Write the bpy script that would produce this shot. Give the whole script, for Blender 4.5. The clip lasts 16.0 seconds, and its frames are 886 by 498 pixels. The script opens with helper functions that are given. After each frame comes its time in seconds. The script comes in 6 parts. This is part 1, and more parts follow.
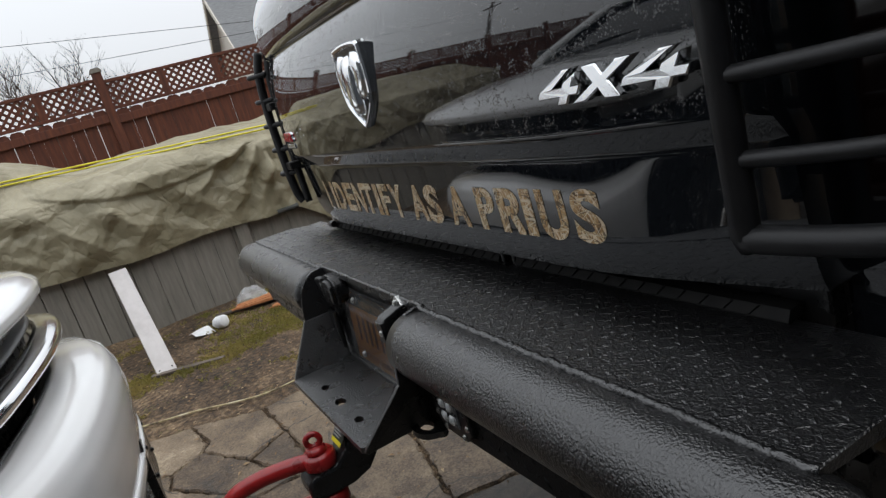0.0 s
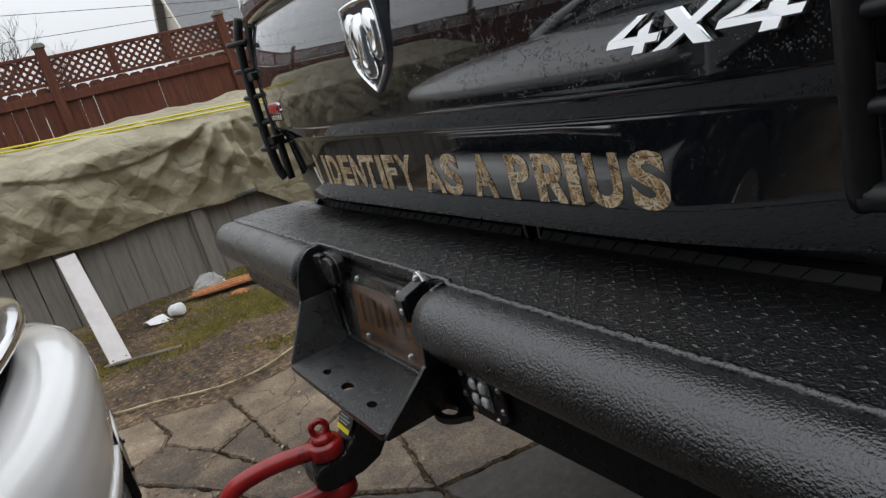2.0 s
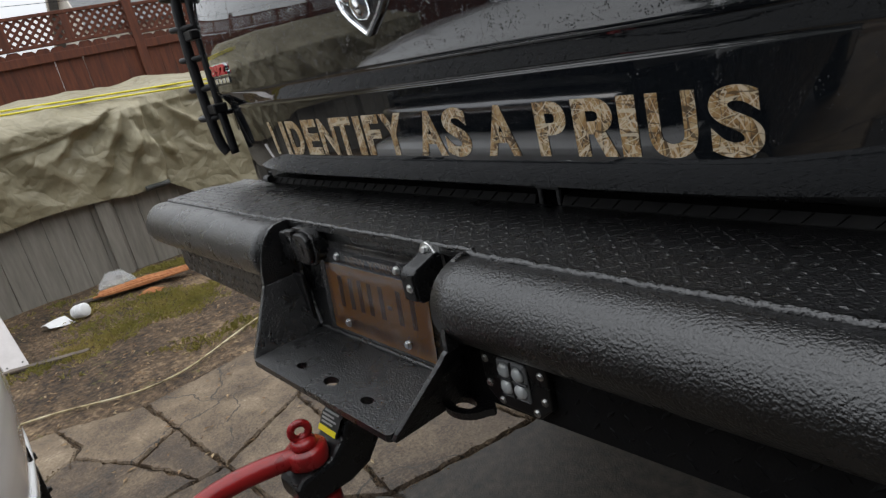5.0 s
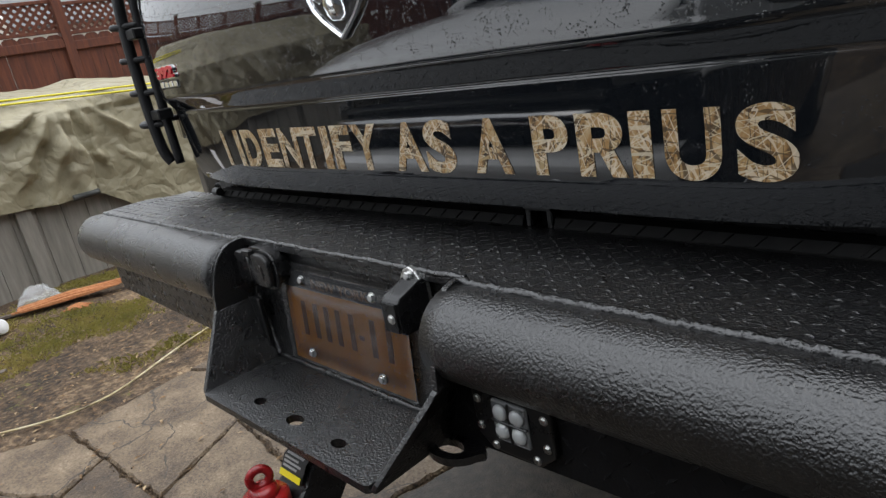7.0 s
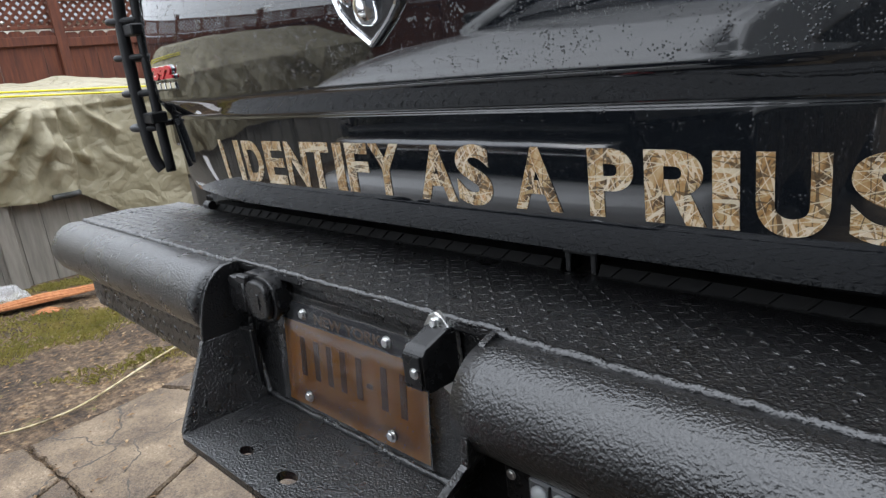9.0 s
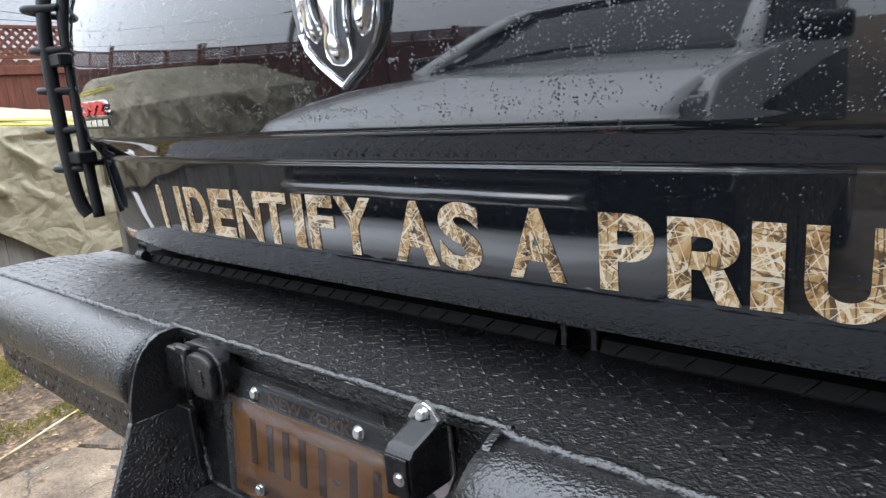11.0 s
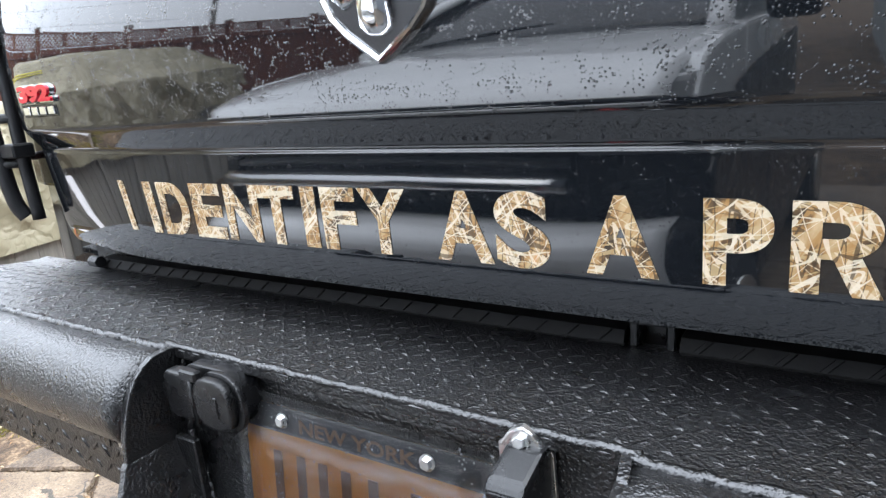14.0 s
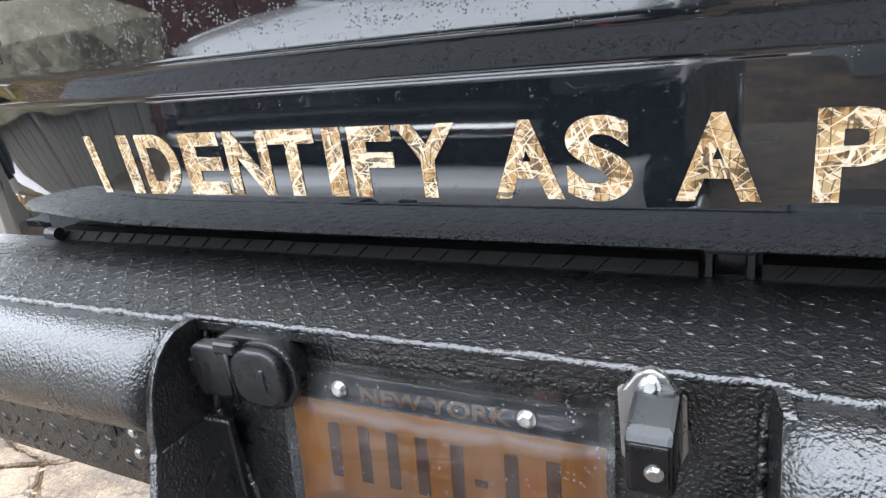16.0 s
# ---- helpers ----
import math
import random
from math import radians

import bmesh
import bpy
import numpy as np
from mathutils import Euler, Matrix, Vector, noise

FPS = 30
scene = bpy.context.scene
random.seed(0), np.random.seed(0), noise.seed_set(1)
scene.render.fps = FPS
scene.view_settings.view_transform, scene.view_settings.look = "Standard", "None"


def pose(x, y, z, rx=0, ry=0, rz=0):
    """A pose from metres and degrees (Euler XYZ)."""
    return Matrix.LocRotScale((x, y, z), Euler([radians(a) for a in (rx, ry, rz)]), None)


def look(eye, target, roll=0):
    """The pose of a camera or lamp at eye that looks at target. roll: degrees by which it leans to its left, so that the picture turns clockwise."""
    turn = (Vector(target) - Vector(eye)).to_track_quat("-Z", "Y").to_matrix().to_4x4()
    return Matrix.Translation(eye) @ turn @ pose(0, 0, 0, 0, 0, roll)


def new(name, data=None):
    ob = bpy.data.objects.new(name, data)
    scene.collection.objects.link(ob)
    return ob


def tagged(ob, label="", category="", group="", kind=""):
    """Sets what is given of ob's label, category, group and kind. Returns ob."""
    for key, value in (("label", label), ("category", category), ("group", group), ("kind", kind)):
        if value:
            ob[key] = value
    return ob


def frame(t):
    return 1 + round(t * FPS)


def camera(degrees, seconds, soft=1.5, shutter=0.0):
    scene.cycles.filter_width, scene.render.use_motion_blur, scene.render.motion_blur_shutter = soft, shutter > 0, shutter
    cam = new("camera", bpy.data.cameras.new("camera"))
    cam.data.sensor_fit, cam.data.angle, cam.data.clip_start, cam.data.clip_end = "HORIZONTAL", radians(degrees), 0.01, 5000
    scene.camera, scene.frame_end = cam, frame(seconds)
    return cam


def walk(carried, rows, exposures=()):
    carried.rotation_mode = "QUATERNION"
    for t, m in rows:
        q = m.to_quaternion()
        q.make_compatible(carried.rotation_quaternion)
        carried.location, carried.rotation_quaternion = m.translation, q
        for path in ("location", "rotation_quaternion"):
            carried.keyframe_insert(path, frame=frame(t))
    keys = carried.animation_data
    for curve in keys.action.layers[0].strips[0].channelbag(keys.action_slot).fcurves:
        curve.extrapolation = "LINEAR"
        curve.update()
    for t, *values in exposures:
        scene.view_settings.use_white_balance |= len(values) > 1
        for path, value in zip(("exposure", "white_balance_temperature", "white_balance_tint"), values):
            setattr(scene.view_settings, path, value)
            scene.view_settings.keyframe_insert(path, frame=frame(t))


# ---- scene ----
cam = camera(66.8, 16.0, 1.35)
PATH = [
    (0, (1.254, -0.527, 1.527), (-0.507, 0.281, 1.03), -16.4),
    (0.5, (1.225, -0.549, 1.524), (-0.516, 0.287, 1.005), -16.2),
    (1, (1.195, -0.567, 1.519), (-0.528, 0.297, 0.984), -15.6),
    (1.5, (1.165, -0.586, 1.516), (-0.541, 0.302, 0.967), -15.2),
    (2, (1.129, -0.604, 1.511), (-0.557, 0.313, 0.949), -15.1),
    (2.5, (1.096, -0.622, 1.507), (-0.553, 0.351, 0.926), -14.8),
    (3, (1.064, -0.637, 1.499), (-0.576, 0.345, 0.911), -14.4),
    (3.5, (1.031, -0.65, 1.489), (-0.604, 0.337, 0.898), -14.0),
    (4, (0.991, -0.658, 1.476), (-0.629, 0.351, 0.881), -13.9),
    (6.3, (0.847, -0.652, 1.443), (-0.58, 0.589, 0.794), -11.2),
    (6.5, (0.838, -0.651, 1.448), (-0.586, 0.595, 0.8), -11.0),
    (7, (0.809, -0.643, 1.451), (-0.611, 0.623, 0.835), -10.7),
    (7.5, (0.778, -0.635, 1.452), (-0.637, 0.655, 0.876), -10.6),
    (8, (0.746, -0.626, 1.453), (-0.658, 0.679, 0.881), -10.0),
    (8.5, (0.717, -0.612, 1.449), (-0.686, 0.696, 0.882), -8.3),
    (9, (0.684, -0.604, 1.445), (-0.706, 0.722, 0.886), -6.5),
    (9.5, (0.651, -0.589, 1.442), (-0.712, 0.785, 0.938), -4.9),
    (10, (0.624, -0.575, 1.442), (-0.705, 0.836, 0.949), -4.1),
    (10.2, (0.614, -0.564, 1.445), (-0.705, 0.86, 0.962), -4.2),
    (12.5, (0.492, -0.555, 1.456), (-0.678, 0.998, 0.986), -4.6),
    (13, (0.469, -0.556, 1.455), (-0.694, 1.001, 0.982), -5.0),
    (13.5, (0.438, -0.558, 1.454), (-0.68, 1.028, 0.971), -4.8),
    (14, (0.404, -0.564, 1.452), (-0.667, 1.044, 0.933), -5.0),
    (14.5, (0.369, -0.57, 1.447), (-0.669, 1.049, 0.9), -5.7),
    (15, (0.334, -0.575, 1.442), (-0.677, 1.049, 0.861), -6.6),
    (15.5, (0.297, -0.577, 1.434), (-0.65, 1.074, 0.822), -6.7),
    (16, (0.254, -0.578, 1.43), (-0.605, 1.104, 0.772), -6.7),
]
LIGHT = [(0, -0.9, 6900, 10), (4, -0.85, 6950, 10), (6.5, -0.47, 6900, 10), (8, -0.2, 6750, 10), (9, 0.05, 6600, 10), (10, 0.31, 6500, 10), (12.5, 0.82, 6350, 10), (14, 1.08, 6350, 10), (16, 1.35, 6450, 10)]
walk(cam, [(t, look(eye, target, roll)) for t, eye, target, roll in PATH], LIGHT)

# ---- world and light: overcast winter day ----
world = bpy.data.worlds.new("world")
scene.world = world
world.use_nodes = True
wn = world.node_tree
wn.nodes.clear()
sky = wn.nodes.new("ShaderNodeTexSky")
sky.sky_type = "NISHITA"
sky.sun_disc = False
sky.sun_elevation, sky.sun_rotation = radians(61), radians(27)
sky.air_density, sky.dust_density = 1.5, 6.0
cloud = wn.nodes.new("ShaderNodeMix")
cloud.data_type = "RGBA"
cloud.inputs[0].default_value = 0.86
# overcast sky: over twice as bright overhead as at the horizon
up_axis = wn.nodes.new("ShaderNodeSeparateXYZ")
wn.links.new(wn.nodes.new("ShaderNodeTexCoord").outputs["Generated"], up_axis.inputs[0])
rise = wn.nodes.new("ShaderNodeMapRange")
rise.inputs["To Min"].default_value, rise.inputs["To Max"].default_value = 1.45, 3.8
wn.links.new(up_axis.outputs["Z"], rise.inputs["Value"])
grey = wn.nodes.new("ShaderNodeVectorMath")
grey.operation = "SCALE"
grey.inputs[0].default_value = (9.9, 10.7, 11.9)
wn.links.new(rise.outputs[0], grey.inputs["Scale"])
wn.links.new(grey.outputs[0], cloud.inputs[7])
wbg = wn.nodes.new("ShaderNodeBackground")
wbg.inputs[1].default_value = 0.098
wout = wn.nodes.new("ShaderNodeOutputWorld")
wn.links.new(sky.outputs[0], cloud.inputs[6])
wn.links.new(cloud.outputs[2], wbg.inputs[0])
wn.links.new(wbg.outputs[0], wout.inputs[0])
sun_data = bpy.data.lights.new("sun", "SUN")
sun_data.energy, sun_data.angle, sun_data.color = 0.6, radians(40), (1.0, 0.97, 0.93)
sun = new("sun", sun_data)
sun.matrix_world = look((0, 0, 20), (-3.0, -6.0, 8.0))

# ---- materials ----
def material(name, base, rough=0.5, metal=0.0, spec=0.5, coat=0.0, alpha=None):
    m = bpy.data.materials.new(name)
    m.use_nodes = True
    p = m.node_tree.nodes["Principled BSDF"]
    p.inputs["Base Color"].default_value = (*base, 1)
    p.inputs["Roughness"].default_value = rough
    p.inputs["Metallic"].default_value = metal
    p.inputs["Specular IOR Level"].default_value = spec
    p.inputs["Coat Weight"].default_value = coat
    p.inputs["Coat Roughness"].default_value = 0.03
    return m


def node(m, kind, **inputs):
    n = m.node_tree.nodes.new(kind)
    for key, value in inputs.items():
        n.inputs[key.replace("_", " ")].default_value = value
    return n


def link(m, a, b):
    m.node_tree.links.new(a, b)


def coords(m, stretch=(1, 1, 1)):
    g = m.node_tree.nodes.new("ShaderNodeTexCoord")
    mp = m.node_tree.nodes.new("ShaderNodeMapping")
    mp.inputs["Scale"].default_value = stretch
    link(m, g.outputs["Object"], mp.inputs["Vector"])
    return mp.outputs["Vector"]


def noise_tex(m, vec, scale, detail=4.0, rough=0.6):
    n = node(m, "ShaderNodeTexNoise", Scale=scale, Detail=detail, Roughness=rough)
    link(m, vec, n.inputs["Vector"])
    return n.outputs["Fac"]


def ramp(m, fac, stops):
    r = m.node_tree.nodes.new("ShaderNodeValToRGB")
    while len(r.color_ramp.elements) < len(stops):
        r.color_ramp.elements.new(0.5)
    for e, (pos, col) in zip(r.color_ramp.elements, stops):
        e.position = pos
        e.color = (*col, 1) if len(col) == 3 else col
    link(m, fac, r.inputs["Fac"])
    return r.outputs["Color"]


def bump(m, height, strength, distance, after=None):
    b = node(m, "ShaderNodeBump", Strength=strength, Distance=distance)
    link(m, height, b.inputs["Height"])
    if after:
        link(m, after, b.inputs["Normal"])
    return b.outputs["Normal"]


def shader(m):
    return m.node_tree.nodes["Principled BSDF"]


def math_node(m, op, a, b=None, c=None):
    n = m.node_tree.nodes.new("ShaderNodeMath")
    n.operation = op
    n.use_clamp = False
    for k, v in enumerate((a, b, c)):
        if v is None:
            continue
        if isinstance(v, (int, float)):
            n.inputs[k].default_value = v
        else:
            link(m, v, n.inputs[k])
    return n.outputs[0]


def grained(name, stops, scale, rough, bump_scale, bump_strength, bump_dist, stretch=(1, 1, 1), metal=0.0, spec=0.5, coat=0.0):
    """A surface with stains at one scale and grain at another."""
    m = material(name, (0.5, 0.5, 0.5), rough, metal, spec, coat)
    vec = coords(m, stretch)
    big = noise_tex(m, vec, scale, 5.0, 0.65)
    link(m, ramp(m, big, stops), shader(m).inputs["Base Color"])
    fine = noise_tex(m, vec, bump_scale, 3.0, 0.6)
    link(m, bump(m, fine, bump_strength, bump_dist), shader(m).inputs["Normal"])
    rr = math_node(m, "MULTIPLY_ADD", big, 0.25, rough - 0.125)
    link(m, rr, shader(m).inputs["Roughness"])
    return m


# glossy black paint, wet with rain: beads stand proud of the lacquer
PAINT = material("black_paint", (0.0065, 0.0078, 0.0098), 0.05, 0.0, 0.3, 1.0)
pv = coords(PAINT)
cell = node(PAINT, "ShaderNodeTexVoronoi", Scale=275.0, Randomness=0.8)
link(PAINT, pv, cell.inputs["Vector"])
height = PAINT.node_tree.nodes.new("ShaderNodeSeparateXYZ")
link(PAINT, pv, height.inputs[0])
# rain beads stand thick on the upper panel, few hold on the sheltered lower one
shelter = node(PAINT, "ShaderNodeMapRange")
for key, value in (("From Min", 1.38), ("From Max", 1.43), ("To Min", -0.42), ("To Max", -0.272)):
    shelter.inputs[key].default_value = value
link(PAINT, height.outputs["Z"], shelter.inputs["Value"])
bead_size = math_node(PAINT, "ADD", noise_tex(PAINT, pv, 60.0, 1.0), shelter.outputs[0])
dome = math_node(PAINT, "MAXIMUM", math_node(PAINT, "SUBTRACT", bead_size, cell.outputs["Distance"]), 0.0)
PAINT.node_tree.nodes["Principled BSDF"].inputs["Coat IOR"].default_value = 1.62
ripple = bump(PAINT, noise_tex(PAINT, pv, 4.0, 2.0), 0.02, 0.01)
paint_n = bump(PAINT, math_node(PAINT, "POWER", dome, 0.6), 0.6, 0.001, ripple)
link(PAINT, paint_n, shader(PAINT).inputs["Normal"])
link(PAINT, paint_n, shader(PAINT).inputs["Coat Normal"])
film_r = math_node(PAINT, "MULTIPLY_ADD", noise_tex(PAINT, pv, 9.0, 5.0), 0.07, -0.005)
link(PAINT, film_r, shader(PAINT).inputs["Roughness"])

# sprayed bedliner coating, wet: fine pebbles under a water film
LINER = material("bedliner_coating", (0.004, 0.004, 0.0045), 0.34, 0.0, 0.04, 1.0)
lv = coords(LINER)
shader(LINER).inputs["Coat IOR"].default_value = 1.72
hh = math_node(LINER, "ADD", noise_tex(LINER, lv, 290.0, 1.5, 0.5), math_node(LINER, "MULTIPLY", noise_tex(LINER, lv, 420.0, 1.0, 0.4), 0.35))
liner_n = bump(LINER, hh, 0.68, 0.0024, bump(LINER, noise_tex(LINER, lv, 95.0, 2.0), 0.22, 0.002))
link(LINER, liner_n, shader(LINER).inputs["Normal"])
link(LINER, liner_n, shader(LINER).inputs["Coat Normal"])
wet = math_node(LINER, "MULTIPLY_ADD", noise_tex(LINER, lv, 14.0, 4.0), 0.3, 0.24)
link(LINER, wet, shader(LINER).inputs["Roughness"])
link(LINER, math_node(LINER, "MULTIPLY_ADD", noise_tex(LINER, lv, 22.0, 4.0), 0.2, 0.19), shader(LINER).inputs["Coat Roughness"])
link(LINER, ramp(LINER, noise_tex(LINER, lv, 30.0), [(0.3, (0.003, 0.003, 0.0034)), (0.75, (0.007, 0.007, 0.0075))]), shader(LINER).inputs["Base Color"])

# duller copy of the coating: the shade under the tube is put into it
SHADED_LINER = grained("shaded_bedliner_coating", [(0.3, (0.0035, 0.0035, 0.004)), (0.7, (0.008, 0.008, 0.0085))], 30, 0.55, 290, 0.5, 0.0015, spec=0.12)

TUBE_BLACK = grained("black_tube_coating", [(0.3, (0.007, 0.007, 0.008)), (0.7, (0.016, 0.016, 0.017))], 12, 0.42, 260, 0.25, 0.001, spec=0.3)
CHROME = grained("chrome", [(0.3, (0.78, 0.79, 0.8)), (0.8, (0.9, 0.9, 0.9))], 20, 0.13, 300, 0.03, 0.001, metal=1.0)
BAR_GREY = grained("satin_grey_plastic", [(0.3, (0.09, 0.092, 0.095)), (0.8, (0.13, 0.132, 0.135))], 20, 0.35, 300, 0.05, 0.0005)
STEEL = grained("bright_steel", [(0.3, (0.55, 0.55, 0.54)), (0.8, (0.75, 0.75, 0.74))], 60, 0.3, 400, 0.1, 0.0005, metal=1.0)
PLASTIC = grained("black_plastic", [(0.3, (0.004, 0.004, 0.0045)), (0.7, (0.009, 0.009, 0.0095))], 25, 0.28, 350, 0.15, 0.0006)
RUBBER = grained("black_rubber", [(0.3, (0.012, 0.012, 0.012)), (0.7, (0.03, 0.029, 0.028))], 12, 0.75, 200, 0.3, 0.001)
RED = grained("red_powder_coat", [(0.3, (0.17, 0.006, 0.007)), (0.5, (0.3, 0.009, 0.01)), (0.75, (0.36, 0.014, 0.014))], 18, 0.3, 240, 0.18, 0.001, coat=0.1)
BADGE_RED = material("red_badge_enamel", (0.55, 0.01, 0.03), 0.2, 0.3)
BADGE_BLACK = material("black_badge_enamel", (0.01, 0.01, 0.011), 0.25)
WHITE_PAINT = grained("white_car_paint", [(0.3, (0.82, 0.83, 0.84)), (0.8, (0.87, 0.87, 0.87))], 3, 0.16, 60, 0.02, 0.001, coat=0.7)
WHITE_BOARD = grained("white_board_paint", [(0.25, (0.42, 0.39, 0.38)), (0.6, (0.52, 0.49, 0.48)), (0.9, (0.48, 0.46, 0.45))], 9, 0.5, 90, 0.2, 0.001, stretch=(1, 1, 0.3))
FENCE_RED = grained("red_stained_cedar", [(0.25, (0.045, 0.011, 0.005)), (0.5, (0.105, 0.026, 0.01)), (0.75, (0.165, 0.046, 0.018))], 5, 0.62, 60, 0.35, 0.003, stretch=(6, 6, 0.6))
GREY_WOOD = grained("weathered_grey_board", [(0.2, (0.13, 0.12, 0.1)), (0.5, (0.22, 0.2, 0.17)), (0.85, (0.3, 0.28, 0.25))], 5, 0.7, 80, 0.4, 0.003, stretch=(5, 5, 0.5))
ORANGE_WOOD = grained("split_orange_wood", [(0.2, (0.2, 0.06, 0.02)), (0.5, (0.42, 0.16, 0.06)), (0.85, (0.55, 0.27, 0.12))], 9, 0.65, 70, 0.5, 0.004, stretch=(1, 6, 6))
STICK = grained("damp_brown_stick", [(0.2, (0.06, 0.045, 0.035)), (0.7, (0.14, 0.11, 0.085))], 12, 0.7, 90, 0.4, 0.003)
ROPE_YELLOW = grained("yellow_rope", [(0.3, (0.62, 0.53, 0.02)), (0.7, (0.75, 0.68, 0.04))], 30, 0.5, 200, 0.5, 0.002)
HOSE = grained("dirty_yellow_cord", [(0.36, (0.09, 0.065, 0.035)), (0.5, (0.42, 0.34, 0.18)), (0.7, (0.62, 0.56, 0.4))], 9, 0.55, 200, 0.3, 0.001)
SMOKED = material("smoked_lens", (0.004, 0.002, 0.002), 0.06, 0.0, 0.4, 0.0)
CLEAR = material("clear_lens", (0.4, 0.41, 0.41), 0.08, 0.0, 0.8, 1.0)
SIDING = grained("grey_shingle", [(0.25, (0.12, 0.125, 0.13)), (0.7, (0.22, 0.225, 0.23))], 4, 0.8, 25, 0.4, 0.01, stretch=(1, 1, 6))
TRIM = grained("cream_trim", [(0.3, (0.5, 0.46, 0.4)), (0.8, (0.62, 0.58, 0.52))], 4, 0.6, 60, 0.2, 0.002)
BARK = grained("bare_bark", [(0.3, (0.06, 0.05, 0.042)), (0.8, (0.13, 0.11, 0.095))], 9, 0.85, 40, 0.5, 0.01)
CABLE = material("cable_black", (0.02, 0.02, 0.021), 0.6)
STYRO = grained("white_foam", [(0.3, (0.66, 0.67, 0.68)), (0.8, (0.8, 0.8, 0.8))], 20, 0.6, 200, 0.2, 0.001)
NAVY = material("navy_ink", (0.012, 0.014, 0.03), 0.5)
STICKER_Y = material("yellow_sticker", (0.75, 0.62, 0.02), 0.45)
STICKER_K = material("black_sticker", (0.02, 0.02, 0.02), 0.45)
STICKER_W = material("white_print", (0.35, 0.35, 0.34), 0.5)
FADED = material("faded_navy_ink", (0.2, 0.095, 0.025), 0.5)
DULL_GOLD = material("dull_gold_print", (0.2, 0.1, 0.04), 0.45)
LICENCE = grained("gold_plate_paint", [(0.3, (0.78, 0.34, 0.02)), (0.8, (0.9, 0.43, 0.035))], 9, 0.35, 120, 0.1, 0.0006)

STRIP = grained("worn_black_tread_strip", [(0.3, (0.006, 0.006, 0.0065)), (0.7, (0.014, 0.0135, 0.013))], 30, 0.65, 300, 0.3, 0.0008, spec=0.12)

# see-through materials: a tint over what lies behind, with a gloss on top
def tinted(name, tint, rough=0.04, gloss=0.9):
    m = bpy.data.materials.new(name)
    m.use_nodes = True
    t = m.node_tree
    t.nodes.clear()
    out = t.nodes.new("ShaderNodeOutputMaterial")
    mix = t.nodes.new("ShaderNodeMixShader")
    clear = t.nodes.new("ShaderNodeBsdfTransparent")
    clear.inputs[0].default_value = (*tint, 1)
    shine = t.nodes.new("ShaderNodeBsdfGlossy")
    shine.inputs["Roughness"].default_value = rough
    shine.inputs["Color"].default_value = (gloss, gloss, gloss, 1)
    fr = t.nodes.new("ShaderNodeFresnel")
    fr.inputs[0].default_value = 1.45
    t.links.new(fr.outputs[0], mix.inputs[0])
    t.links.new(clear.outputs[0], mix.inputs[1])
    t.links.new(shine.outputs[0], mix.inputs[2])
    t.links.new(mix.outputs[0], out.inputs[0])
    return m


SMOKE = tinted("smoked_cover", (0.5, 0.46, 0.41), 0.08)
# small rain beads, and a milky haze that paints in dull reflections
haze = SMOKE.node_tree.nodes.new("ShaderNodeBsdfDiffuse")
haze.inputs["Color"].default_value = (0.42, 0.43, 0.44, 1)
hv = coords(SMOKE)
veil = SMOKE.node_tree.nodes.new("ShaderNodeMixShader")
smoke_out = [n for n in SMOKE.node_tree.nodes if n.type == "OUTPUT_MATERIAL"][0]
body = smoke_out.inputs[0].links[0].from_socket
beads = node(SMOKE, "ShaderNodeTexVoronoi", Scale=190.0)
link(SMOKE, hv, beads.inputs["Vector"])
bead_on = math_node(SMOKE, "MULTIPLY", math_node(SMOKE, "LESS_THAN", beads.outputs["Distance"], 0.2), math_node(SMOKE, "GREATER_THAN", noise_tex(SMOKE, hv, 60.0, 1.0), 0.54))
veil_f = math_node(SMOKE, "ADD", math_node(SMOKE, "MULTIPLY_ADD", noise_tex(SMOKE, coords(SMOKE, (3, 3, 1)), 9.0, 4.0), 0.22, -0.06), math_node(SMOKE, "MULTIPLY", bead_on, 0.35))
# pale gleam painted along the cover's bend, where it would reflect the sky
cover_at = SMOKE.node_tree.nodes.new("ShaderNodeSeparateXYZ")
link(SMOKE, hv, cover_at.inputs[0])
wander = math_node(SMOKE, "MULTIPLY_ADD", noise_tex(SMOKE, hv, 28.0, 3.0), 0.022, -1.108)
bend_gleam = node(SMOKE, "ShaderNodeMapRange")
for key, value in (("From Min", 0.0), ("From Max", 0.011), ("To Min", 0.34), ("To Max", 0.0)):
    bend_gleam.inputs[key].default_value = value
link(SMOKE, math_node(SMOKE, "ABSOLUTE", math_node(SMOKE, "ADD", cover_at.outputs["Z"], wander)), bend_gleam.inputs["Value"])
veil_f = math_node(SMOKE, "ADD", veil_f, math_node(SMOKE, "MULTIPLY", bend_gleam.outputs[0], noise_tex(SMOKE, coords(SMOKE, (8, 8, 1)), 11.0, 3.0)))
link(SMOKE, math_node(SMOKE, "MAXIMUM", veil_f, 0.02), veil.inputs[0])
link(SMOKE, body, veil.inputs[1])
link(SMOKE, haze.outputs[0], veil.inputs[2])
link(SMOKE, veil.outputs[0], smoke_out.inputs[0])
GLASS = tinted("window_glass", (0.28, 0.31, 0.31), 0.02)
[n for n in GLASS.node_tree.nodes if n.type == "FRESNEL"][0].inputs[0].default_value = 1.75
FILM = material("thin_clear_plastic", (0.72, 0.73, 0.74), 0.2)
FILM.node_tree.nodes["Principled BSDF"].inputs["Alpha"].default_value = 0.32

# reed camouflage print: pale stalks crossing over brown and olive leaves
CAMO = material("reed_camouflage_vinyl", (0.4, 0.3, 0.15), 0.4)


